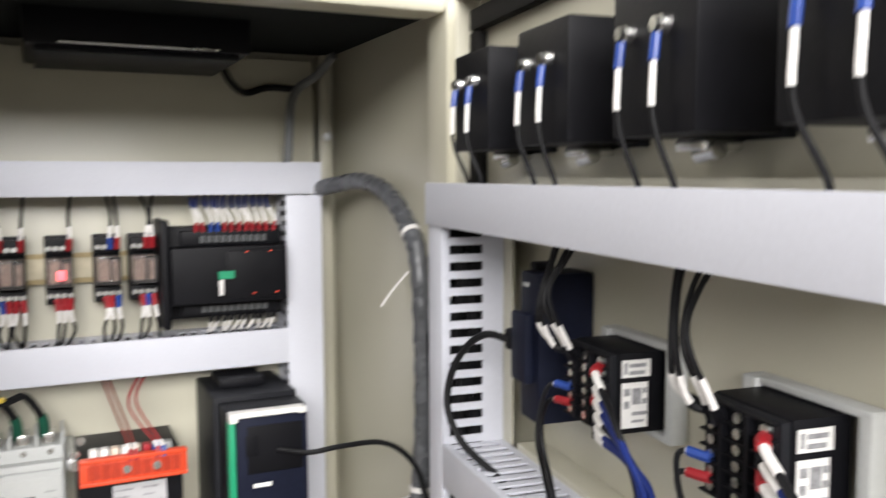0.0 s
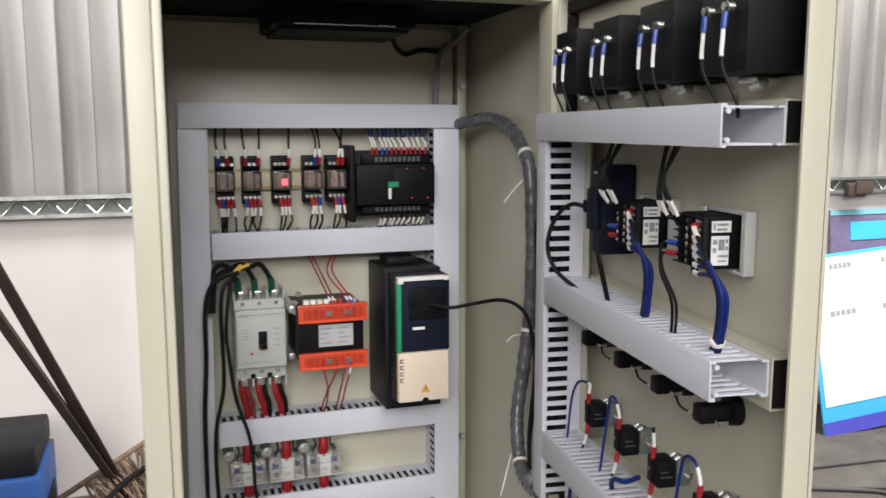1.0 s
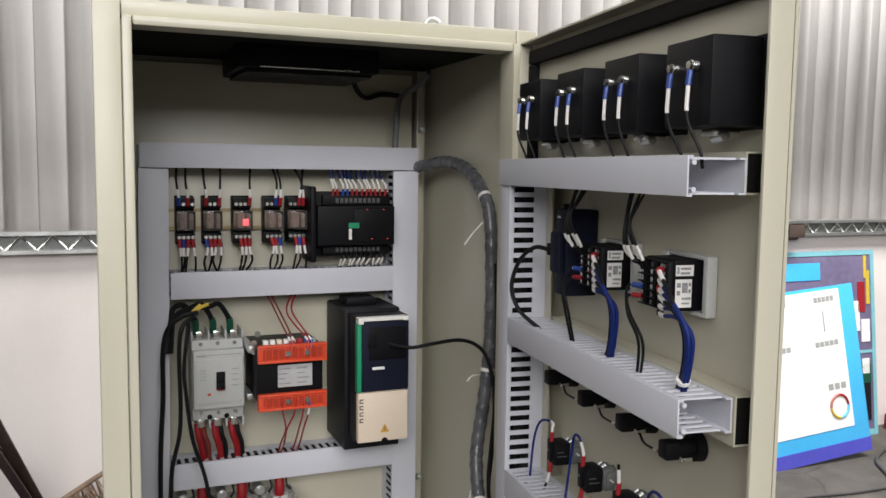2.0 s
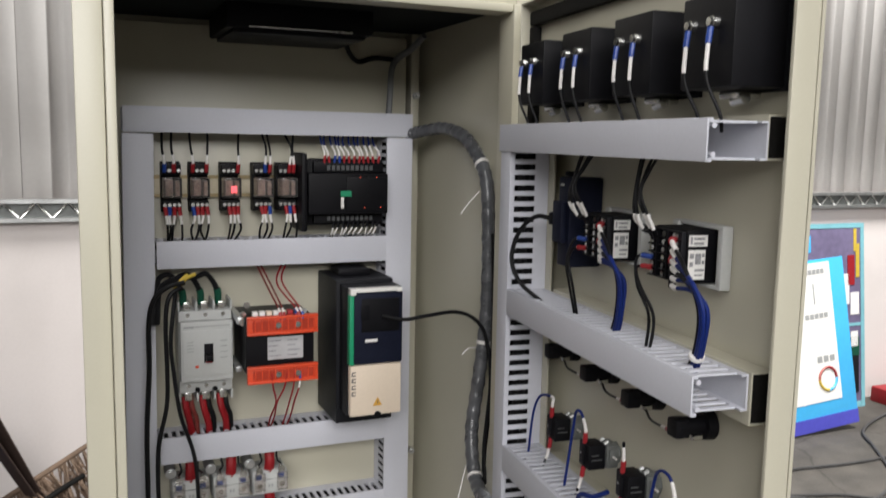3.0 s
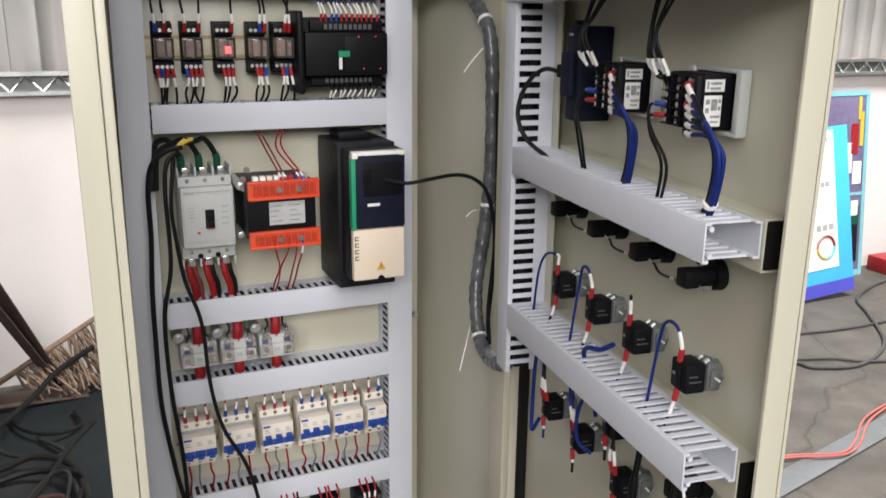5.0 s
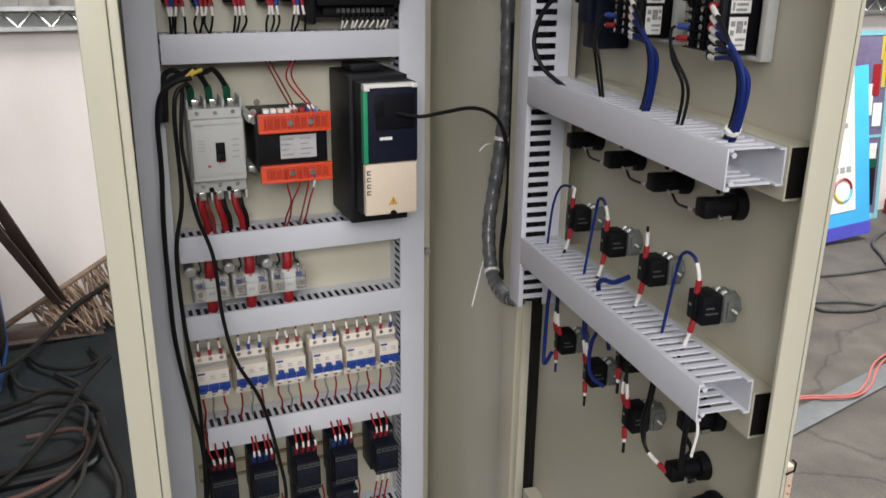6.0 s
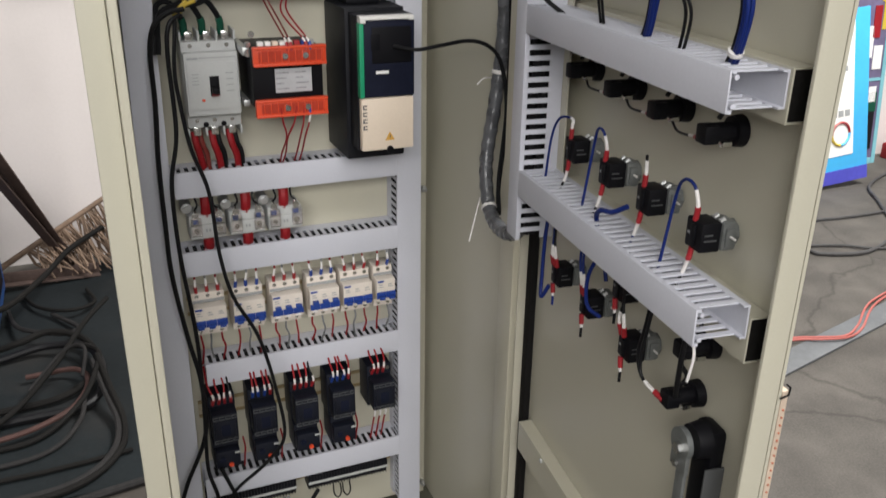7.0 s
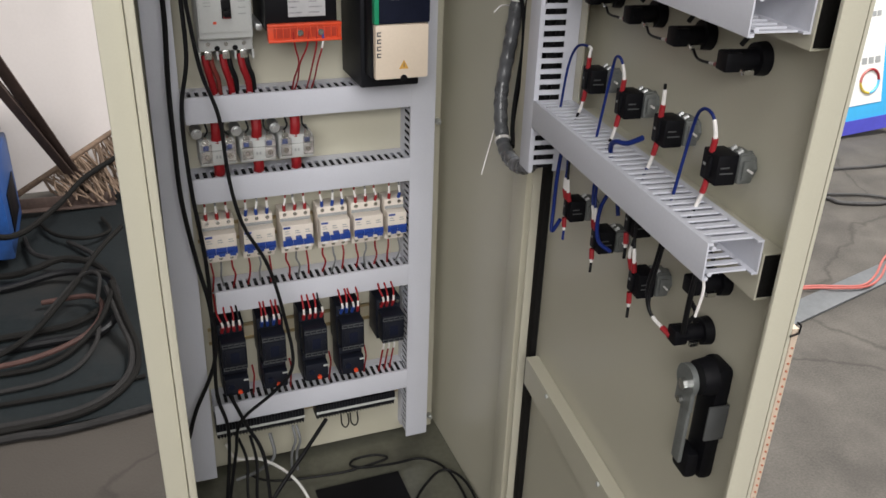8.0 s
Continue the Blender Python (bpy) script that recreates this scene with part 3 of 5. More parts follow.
for i in range(3):
    x = -0.1445 + i * 0.027
    block("terminal", STEEL, mccb, (x - 0.006, x + 0.006, -0.050, -0.022, 1.2045, 1.217), 0.002)
    block("terminal", STEEL, mccb, (x - 0.006, x + 0.006, -0.050, -0.022, 1.058, 1.0715), 0.002)
    for z in (1.198, 1.0835):
        part("screw", screws(B(), (x,), -0.0552, z, 0.0032), STEEL, mccb)
for x in (-0.131, -0.104):
    part("fixing_hole", rod(B(), (x, -0.0552, 1.0765), (x, -0.0560, 1.0765), 0.0042, seg=14), BLACK, mccb)
block("handle_slot", BLACK, mccb, (-0.1225, -0.1085, -0.0760, -0.0746, 1.125, 1.155), 0.0005)
block("handle", BLACK, mccb, (-0.1205, -0.1105, -0.0885, -0.0761, 1.129, 1.139), 0.002)
block("handle_tip", RED, mccb, (-0.1205, -0.1105, -0.0805, -0.0762, 1.1255, 1.1289), 0.0005, "red off mark")
bm = B()
for x, z, w, h in ((-0.153, 1.180, 0.016, 0.003), (-0.136, 1.1815, 0.054, 0.0012)):
    box(bm, x, x + w, -0.0727, -0.0721, z, z + h)
for i in range(4):
    box(bm, -0.148, -0.138, -0.0751, -0.0746, 1.158 - i * 0.005, 1.1592 - i * 0.005)
    box(bm, -0.098, -0.087, -0.0751, -0.0746, 1.158 - i * 0.009, 1.1594 - i * 0.009)
tagged(part("print", bm, GREY, mccb, "grey print bars"), kind="stuff")
for i in range(4):
    x = -0.1575 + i * 0.0268
    for z0, z1 in ((1.2042, 1.2185), (1.0575, 1.0718)):
        block("barrier", PALE, mccb, (x - 0.0016, x + 0.0016, -0.054, -0.006, z0, z1), 0.0006)
block("test_button", ORANGE, mccb, (-0.136, -0.131, -0.0760, -0.0746, 1.117, 1.121), 0.001)

tr = thing("control_transformer", pose(-0.004, 0, 0), "black control transformer with orange terminal blocks", "transformer")
bm = B()
box(bm, -0.056, 0.052, -0.112, -0.0045, 1.098, 1.184, 0.002)
part("core", bm, BLACK, tr)
block("clamp", ZINC, tr, (-0.066, -0.0565, -0.085, -0.006, 1.094, 1.104), 0.002, "zinc clamp foot")
block("clamp", ZINC, tr, (-0.066, -0.0565, -0.100, -0.006, 1.174, 1.186), 0.002, "zinc clamp foot")
for i, m in enumerate((WHITE, WHITE, CREAM, WHITE, CREAM, RED, BLUE, GREY)):
    block("jumper", m, tr, (-0.044 + i * 0.011, -0.0355 + i * 0.011, -0.108, -0.096, 1.1842, 1.194), 0.001, "small terminal jumper")
for z0, z1 in ((1.160, 1.189), (1.083, 1.110)):
    bm = B()
    box(bm, -0.055, 0.056, -0.122, -0.1125, z0, z1, 0.002)
    box(bm, -0.055, 0.056, -0.1245, -0.1221, z0, z0 + 0.004, 0.001)
    box(bm, -0.055, 0.056, -0.1245, -0.1221, z1 - 0.004, z1, 0.001)
    for i in range(10):
        x = -0.043 + i * 0.0103
        box(bm, x - 0.0007, x + 0.0007, -0.1255, -0.1221, z0 + 0.0045, z1 - 0.0045, 0.0004)
    terminal = part("terminal_block", bm, ORANGE, tr)
    # recess shade painted as a flat strip of darker orange
    block("recess", SHADED_ORANGE, terminal, (-0.047, 0.048, -0.1229, -0.1222, z0 + 0.0065, z1 - 0.0065), 0, "darker orange strip painted as shade in the terminal recess")
    tagged(part("terminal_screws", screws(B(), [-0.0075, 0.0235], -0.1231, (z0 + z1) / 2, 0.0046), STEEL, tr), kind="stuff")
block("label", LABEL_FILM, tr, (-0.022, 0.034, -0.1132, -0.1122, 1.118, 1.154), 0, "white rating label")
bm = B()
for i in range(4):
    for j in range(2):
        box(bm, -0.021 + j * 0.030, -0.021 + j * 0.030 + 0.020 - 0.004 * ((i + j) % 3), -0.1139, -0.1133, 1.147 - i * 0.008, 1.149 - i * 0.008)
tagged(part("print", bm, LABEL_INK, tr), kind="stuff")
part("bolt", screws(screws(screws(B(), (-0.058,), -0.1003, 1.190, 0.005), (-0.058,), -0.1003, 1.178, 0.006), (-0.052,), -0.101, 1.205, 0.005), STEEL, tr)

vfd = thing("frequency_drive", HERE, "black frequency drive with a cream lower cover", "drive")
bm = B()
box(bm, 0.082, 0.178, -0.120, -0.005, 1.004, 1.240, 0.003)
box(bm, 0.088, 0.1775, -0.160, -0.1180, 1.029, 1.234, 0.002)
part("body", bm, COAL, vfd)
block("top_fan", BLACK, vfd, (0.096, 0.150, -0.085, -0.030, 1.2405, 1.252), 0.004)
block("upper_cover", NAVY, vfd, (0.096, 0.176, -0.172, -0.1605, 1.1135, 1.228), 0.003)
block("lower_cover", CREAM, vfd, (0.0895, 0.1735, -0.175, -0.1605, 1.031, 1.1125), 0.003, "cream lower cover")
block("green_strip", GREEN, vfd, (0.0885, 0.0955, -0.1735, -0.1605, 1.1135, 1.224), 0.001, "green edge strip")
bm = B()
box(bm, 0.089, 0.172, -0.1755, -0.1605, 1.2285, 1.2345, 0.0015)
box(bm, 0.089, 0.098, -0.1775, -0.1605, 1.2245, 1.2344, 0.0015)
box(bm, 0.165, 0.173, -0.1775, -0.1605, 1.2275, 1.2344, 0.0015)
part("top_bar", bm, WHITE, vfd, "white top bar")
block("keypad_cover", BLACK, vfd, (0.108, 0.170, -0.1735, -0.1722, 1.165, 1.218), 0.001)
block("socket", BLACK, vfd, (0.106, 0.120, -0.1742, -0.1736, 1.185, 1.208), 0.0003)
block("label", PAPER, vfd, (0.114, 0.134, -0.1728, -0.1722, 1.149, 1.1535), 0, "small white label")
bm = B()
for i in range(4):
    z = 1.104 - i * 0.0105
    box(bm, 0.0915, 0.098, -0.1757, -0.1752, z - 0.0075, z - 0.0058)
    box(bm, 0.0915, 0.098, -0.1757, -0.1752, z - 0.0025, z - 0.0008)
    box(bm, 0.0915, 0.0932, -0.1757, -0.1752, z - 0.0058, z - 0.0025)
tagged(part("print", bm, INK, vfd, "dark print bars"), kind="stuff")
bm = B()
front, rear = [[bm.verts.new((x, y, z)) for x, z in ((0.1265, 1.0465), (0.1415, 1.0465), (0.134, 1.0600))] for y in (-0.1760, -0.1751)]
bm.faces.new(front)
bm.faces.new(rear[::-1])
for i in range(3):
    bm.faces.new((front[i], rear[i], rear[(i + 1) % 3], front[(i + 1) % 3]))
part("warning_mark", bm, AMBER, vfd, "amber warning triangle")
block("warning_stroke", INK, vfd, (0.1334, 0.1346, -0.1764, -0.1761, 1.0495, 1.0555), 0)
part("cover_screw", rod(B(), (0.134, -0.1752, 1.032), (0.134, -0.1775, 1.032), 0.0055, seg=14), BLACK, vfd)

# ---- row three: current transformers ----
for x in (-0.139, -0.075, -0.012):
    f = thing("current_transformer", pose(x, 0, 0.896), "pale grey current transformer clipped round a red lead", "current transformer", "current transformers in a row")
    bm = B()
    box(bm, -0.0285, 0.0285, -0.054, -0.0045, -0.022, 0.016, 0.002)
    box(bm, -0.0275, 0.0275, -0.060, -0.052, -0.019, 0.004, 0.002)
    part("body", bm, PALE, f)
    block("rim", PALE, f, (-0.0280, 0.0280, -0.0545, -0.0046, 0.0162, 0.0185), 0.0008)
    for k in (-0.0185, 0.0185):
        clip_part = block("clip", BLUE, f, (k - 0.0040, k + 0.0040, -0.0575, -0.0542, 0.005, 0.0155), 0.001, "blue terminal clip")
        part("screw", rod(B(), (k, -0.0602, -0.004), (k, -0.0625, -0.004), 0.0042, seg=12), STEEL, f)
        part("lug", box(rod(B(), (k, -0.056, 0.0195), (k, -0.050, 0.0275), 0.0028, seg=8), k - 0.003, k + 0.003, -0.0578, -0.0545, 0.0150, 0.0205, 0.0008), STEEL, f)
    for k in (-0.0185, 0.0185):
        block("clear_cover", SMOKE, f, (k - 0.0085, k + 0.0085, -0.0690, -0.0632, -0.012, 0.018), 0.0012, "clear terminal cover")
        part("washer", rod(B(), (k, -0.0578, 0.0205), (k, -0.0605, 0.0205), 0.0058, seg=16), STEEL, f)
    part("badge", box(box(B(), -0.004, -0.001, -0.0607, -0.0601, -0.008, -0.003), 0.001, 0.004, -0.0607, -0.0601, -0.008, -0.003), GREY, f)
for x in (-0.169, -0.107, -0.045):
    bm = B()
    rod(bm, (x, -0.020, 0.928), (x, -0.050, 0.928), 0.0085, seg=20)
    rod(bm, (x, -0.0501, 0.928), (x, -0.055, 0.928), 0.005, seg=12)
    ob = part("standoff_bolt", bm, STEEL)
    ob.data.materials[0] = ZINC
    tagged(ob, "bright round standoff bolt above the current transformers", "bolt", "standoff bolts")


# ---- row four: miniature circuit breakers ----
def breaker(x, poles, down):
    w = 0.009 * poles
    b = thing("miniature_breaker", pose(x, 0, 0.735), f"white {'three' if poles == 3 else 'two'}-pole circuit breaker, blue toggles {'off' if down else 'on'}", "circuit breaker", "circuit breakers in a row")
    bm = B()
    box(bm, -w, w, -0.046, -0.0105, -0.040, 0.040, 0.0015)
    box(bm, -w + 0.0003, w - 0.0003, -0.066, -0.0450, -0.023, 0.021, 0.002)
    part("case", bm, MCB_CASE, b)
    block("grey_band", GREY, b, (-w + 0.0005, w - 0.0005, -0.0475, -0.0462, 0.0215, 0.027), 0.0004)
    bm = B()
    for i in range(poles):
        c = -w + 0.009 + i * 0.018
        rod(bm, (c, -0.0463, 0.034), (c, -0.0475, 0.034), 0.0035, seg=10)
        rod(bm, (c, -0.0463, -0.033), (c, -0.0475, -0.033), 0.0035, seg=10)
        z = -0.016 if down else -0.004
        bm2 = box(B(), c - 0.0088, c + 0.0088, -0.0675, -0.0662, -0.016 if down else -0.017, -0.003 if down else -0.006, 0.0004)
        box(bm2, c - 0.005, c + 0.005, -0.076, -0.067, z, z + 0.006, 0.001)
        part("toggle", bm2, BLUE, b, "blue toggle lever")
    tagged(part("screws", bm, STEEL, b), kind="stuff")
    bm = B()
    for i in range(poles):
        c = -w + 0.009 + i * 0.018
        box(bm, c - 0.004, c + 0.004, -0.0668, -0.0662, -0.0215, -0.018)
    part("window", bm, PAPER, b)
    bm = B()
    box(bm, -w + 0.002, -w + 0.014, -0.0667, -0.0661, 0.0155, 0.019)
    part("badge", bm, BLUE, b, "small blue badge")
    bm = B()
    for i in range(poles):
        c = -w + 0.009 + i * 0.018
        box(bm, c - 0.005, c + 0.002, -0.0667, -0.0661, 0.010, 0.0115)
        box(bm, c - 0.005, c + 0.004, -0.0667, -0.0661, 0.006, 0.0072)
    tagged(part("print", bm, GREY, b), kind="stuff")


MCBS = ((-0.1495, 3, True), (-0.0845, 3, True), (-0.0185, 3, False), (0.0475, 3, False), (0.1085, 3, True), (0.1615, 2, True))
for x, n, down in MCBS:
    breaker(x, n, down)


# ---- row five: contactors with overload relays ----
def contactor(x, overload):
    c = thing("contactor", pose(x, 0, 0.530), "blue-black motor contactor on its rail" + (" with an overload relay below" if overload else ""), "contactor", "contactors in a row")
    bm = B()
    box(bm, -0.0235, 0.0235, -0.060, -0.0105, -0.038, 0.048, 0.002)
    box(bm, -0.0215, 0.0215, -0.092, -0.0590, -0.030, 0.028, 0.002)
    part("case", bm, INDIGO_CASE, c)
    block("front_plate", INDIGO_CASE, c, (-0.017, 0.017, -0.0945, -0.0922, -0.021, 0.016), 0.001)
    block("insert", NAVY, c, (-0.008, 0.008, -0.0955, -0.0946, -0.014, 0.008), 0.0004)
    bm = B()
    for i in range(4):
        k = -0.016 + i * 0.0107
        for z in (0.0180, -0.0290):
            box(bm, k - 0.0046, k + 0.0046, -0.0932, -0.0922, z, z + 0.0014)
            box(bm, k - 0.0046, k + 0.0046, -0.0932, -0.0922, z + 0.0055, z + 0.0069)
            box(bm, k - 0.0046, k - 0.0034, -0.0932, -0.0922, z + 0.0015, z + 0.0054)
    tagged(part("slots", bm, DULL, c, "worn grey slot frames"), kind="stuff")
    tagged(part("screws", screws(screws(B(), (-0.016, -0.005, 0.006, 0.017), -0.0602, 0.040, 0.0035), (-0.016, -0.005, 0.006, 0.017), -0.0602, -0.034, 0.0035), STEEL, c), kind="stuff")
    if overload:
        bm = B()
        box(bm, -0.0225, 0.0225, -0.070, -0.020, -0.098, -0.0385, 0.003)
        box(bm, -0.0215, 0.0215, -0.090, -0.0690, -0.086, -0.050, 0.004)
        o = part("overload_relay", bm, INDIGO_CASE, c, "blue-black overload relay")
        part("reset_button", rod(B(), (0.004, -0.0902, -0.078), (0.004, -0.094, -0.078), 0.0042, seg=10), ORANGE, o, "orange reset button")
        part("dial", rod(B(), (-0.010, -0.0902, -0.066), (-0.010, -0.0925, -0.066), 0.0055, seg=14), NAVY, o)
        part("test_lever", box(B(), 0.012, 0.021, -0.0925, -0.0903, -0.056, -0.0535), PALE, o)


for x in (-0.1465, -0.0765, -0.0005, 0.0690):
    contactor(x, True)
contactor(0.1470, False)

# ---- row six: terminal strips ----
clip = mesh_of("terminal", box(box(box(B(), -0.0026, 0.0026, -0.040, -0.010, -0.022, 0.022, 0.0005), -0.0026, 0.0026, -0.046, -0.0401, -0.010, 0.010, 0.0005), -0.0008, 0.0008, -0.0445, -0.0402, -0.021, -0.0105), COAL)
for x0, n in ((-0.188, 29), (0.004, 28)):
    s = thing("terminal_strip", pose(x0, 0, 0.338), "row of dark grey rail terminals with a white marking strip", "terminal strip", "terminal strips")
    for i in range(n):
        share("terminal", clip, s, pose(0.003 + i * 0.0058, 0, 0))
    block("marking_strip", PALE, s, (0, n * 0.0058, -0.0480, -0.0462, -0.0075, -0.0025), 0.0004, "white marking strip")
    bm = B()
    for i in range(n):
        rod(bm, (0.003 + i * 0.0058, -0.0402, 0.015), (0.003 + i * 0.0058, -0.0425, 0.015), 0.002, seg=6)
    tagged(part("screws", bm, BROWN_WIRE, s), kind="stuff")

# ---- wiring on the mounting plate ----
rnd = random.Random(4)


def j(k):
    return rnd.uniform(-k, k)


# relays: black wires up into the top duct and down into the next one
for i, x in enumerate((-0.1580, -0.1165, -0.0685, -0.0180, 0.0205)):
    ups = ((-0.0105, 0.0035), (-0.0105, 0.0105), (0.0105,), (0.0035, 0.0105), (0.0035, 0.0105))[i]
    for n, dx in enumerate(ups):
        wire([(x + dx, -0.046, 1.408), (x + dx + j(0.001), -0.052, 1.425), (x + dx + j(0.004), -0.048, 1.446), (x + dx + j(0.006), -0.030, 1.470)], 0.0018, BLACK_WIRE,
             "thin black control wire with a marked end above a relay", "red" if (i + n) % 3 else "blue", group="relay wires", crimp=0.014, mark=0.013)
    downs = ((-0.0105, -0.0035, 0.0035, 0.0105), (-0.0105, -0.0035, 0.0035, 0.0105), (-0.0035, 0.0035, 0.0105), (-0.0035, 0.0035, 0.0105), (-0.002, 0.0045, 0.0105))[i]
    for n, dx in enumerate(downs):
        wire([(x + dx, -0.046, 1.353), (x + dx + j(0.002), -0.054, 1.336), (x + dx + j(0.005), -0.052, 1.318), (x + dx + j(0.007), -0.034, 1.296)], 0.0018, BLACK_WIRE,
             "thin black control wire with a marked end below a relay", ("red", "blue", "red", "red")[(n + i) % 4], group="relay wires", crimp=0.014, mark=0.013)
# controller: sleeves fan out of a blue loom above, short black wires below
for i in range(12):
    x = 0.074 + i * 0.0083
    wire([(x + 0.004, -0.062, 1.424), (x + 0.003 + j(0.002), -0.064, 1.440), (x - 0.002 + j(0.003), -0.055, 1.456), (x + 0.004, -0.030, 1.472)], 0.0013, BLUE_WIRE,
         "thin blue control wire with a white marker tube", "red" if i not in (2, 3) else "blue", group="controller wires", mark=0.018)
    if i > 1:
        wire([(x + 0.004, -0.062, 1.329), (x + 0.001 + j(0.002), -0.066, 1.318), (x - 0.004 + j(0.003), -0.058, 1.304), (x - 0.004, -0.034, 1.294)], 0.0013, BLACK_WIRE,
             "thin black control wire with a white marker tube", "black", group="controller wires", mark=0.014)
# main breaker: three black cores with green shrink sleeves above, heavy red leads below
for i in range(3):
    x = -0.1445 + i * 0.027
    w = wire([(x, -0.040, 1.200), (x - 0.002, -0.048, 1.222), (x - 0.018, -0.052, 1.248), (x - 0.036, -0.060, 1.246), (-0.186 + i * 0.004, -0.080, 1.226 + i * 0.006), (-0.196 + i * 0.004, -0.088, 1.18)], 0.0042, BLACK_WIRE,
             "black supply core with a green shrink sleeve on the main breaker", group="supply cores")
    part("shrink_sleeve", tube(B(), stretch(spline([(x, -0.040, 1.200), (x - 0.002, -0.048, 1.222), (x - 0.018, -0.052, 1.248)]), 0, 0.026), 0.0056), GREEN_WIRE, w, "dark green shrink sleeve")
    w = wire([(x, -0.040, 1.050), (x + 0.002, -0.048, 1.030), (x + 0.007 + i * 0.001, -0.044, 1.008), (x + 0.012, -0.034, 0.978)], 0.0055, RED_WIRE if i != 1 else RED_WIRE,
             "heavy red lead below the main breaker", group="breaker leads")
    wire([(x + 0.009, -0.036, 1.050), (x + 0.012, -0.040, 1.028), (x + 0.018, -0.036, 1.010), (x + 0.02, -0.03, 0.98)], 0.0042, BROWN_WIRE if i == 0 else BLACK_WIRE, "dark lead below the main breaker", group="breaker leads")
for k, pts in enumerate((((-0.150, -0.072, 1.236), (-0.143, -0.074, 1.246), (-0.128, -0.070, 1.252)), ((-0.160, -0.074, 1.232), (-0.151, -0.076, 1.243), (-0.140, -0.072, 1.252)))):
    ob = part("cable_tie", tube(B(), spline(pts), 0.0028), YELLOW)
    tagged(ob, "yellow tape wound on the supply cores", "tape", "tape windings")
# long black cables hanging down the plate
CABLE = "long black cable hanging down in front of the plate"
for pts, r in (
        ([(-0.147, -0.098, 1.244), (-0.171, -0.100, 1.239), (-0.192, -0.100, 1.220), (-0.200, -0.100, 1.182), (-0.201, -0.100, 1.112), (-0.206, -0.100, 1.025), (-0.207, -0.100, 0.935), (-0.206, -0.100, 0.837), (-0.193, -0.100, 0.724), (-0.180, -0.100, 0.635), (-0.182, -0.100, 0.532), (-0.222, -0.095, 0.432), (-0.24, -0.09, 0.37)], 0.0037),
        ([(-0.152, -0.090, 1.236), (-0.170, -0.096, 1.222), (-0.176, -0.098, 1.18), (-0.176, -0.100, 1.066), (-0.191, -0.100, 0.983), (-0.190, -0.100, 0.864), (-0.179, -0.100, 0.722), (-0.180, -0.100, 0.578), (-0.184, -0.100, 0.46), (-0.170, -0.090, 0.36), (-0.19, -0.12, 0.205)], 0.0034),
        ([(-0.160, -0.088, 1.228), (-0.169, -0.100, 1.16), (-0.167, -0.105, 1.114), (-0.158, -0.110, 1.042), (-0.139, -0.115, 0.973), (-0.132, -0.115, 0.871), (-0.117, -0.120, 0.793), (-0.082, -0.120, 0.714), (-0.059, -0.115, 0.607), (-0.051, -0.125, 0.513), (-0.085, -0.120, 0.460), (-0.147, -0.100, 0.392), (-0.161, -0.085, 0.306), (-0.185, -0.110, 0.206)], 0.0031),
        ([(-0.162, -0.098, 0.453), (-0.138, -0.102, 0.382), (-0.115, -0.120, 0.325), (-0.112, -0.150, 0.239), (-0.115, -0.18, 0.206)], 0.0034),
        ([(-0.150, -0.050, 0.315), (-0.142, -0.090, 0.29), (-0.150, -0.130, 0.25), (-0.152, -0.17, 0.206)], 0.0028),
        ([(0.022, -0.050, 0.318), (-0.037, -0.100, 0.285), (-0.106, -0.150, 0.237), (-0.13, -0.19, 0.207)], 0.0042),
        ([(-0.128, -0.052, 0.318), (-0.124, -0.09, 0.28), (-0.135, -0.14, 0.24), (-0.14, -0.2, 0.207)], 0.0030)):
    ob = wire(pts, r, BLACK_WIRE, CABLE, group="black cables", category="cable")
wire([(-0.175, -0.06, 0.315), (-0.160, -0.07, 0.285), (-0.113, -0.06, 0.262), (-0.070, -0.10, 0.250), (-0.046, -0.15, 0.235), (-0.036, -0.21, 0.206)], 0.003, WHITE, "white cable looping over the cabinet floor", category="cable")
wire([(-0.09, -0.05, 0.312), (-0.088, -0.07, 0.27), (-0.12, -0.05, 0.225), (-0.16, -0.04, 0.206)], 0.0035, GREY_WIRE, "grey cable behind the terminal strip", category="cable", group="grey cables")
wire([(-0.045, -0.048, 0.318), (-0.043, -0.06, 0.29), (-0.05, -0.05, 0.25), (-0.052, -0.05, 0.206)], 0.0028, GREY_WIRE, "grey cable below the terminal strip", category="cable", group="grey cables")
wire([(-0.038, -0.048, 0.318), (-0.034, -0.062, 0.29), (-0.04, -0.05, 0.25), (-0.04, -0.05, 0.206)], 0.0028, GREY_WIRE, "grey cable below the terminal strip", category="cable", group="grey cables")
wire([(-0.14, -0.03, 0.207), (-0.09, -0.068, 0.207), (0.031, -0.088, 0.208), (0.100, -0.086, 0.210), (0.139, -0.080, 0.212), (0.118, -0.066, 0.214), (0.075, -0.064, 0.213), (0.062, -0.080, 0.213), (0.090, -0.096, 0.214), (0.15, -0.098, 0.209), (0.209, -0.101, 0.208), (0.245, -0.150, 0.208), (0.250, -0.235, 0.208), (0.235, -0.31, 0.208)], 0.0026, BLACK_WIRE, "loose black cable looped on the cabinet floor", category="cable", group="black cables")
wire([(0.14, -0.30, 0.207), (0.148, -0.227, 0.210), (0.191, -0.177, 0.214), (0.235, -0.155, 0.216), (0.262, -0.190, 0.214), (0.266, -0.246, 0.210), (0.25, -0.32, 0.207)], 0.0027, BLACK_WIRE, "loose black cable looped on the cabinet floor", category="cable", group="black cables")
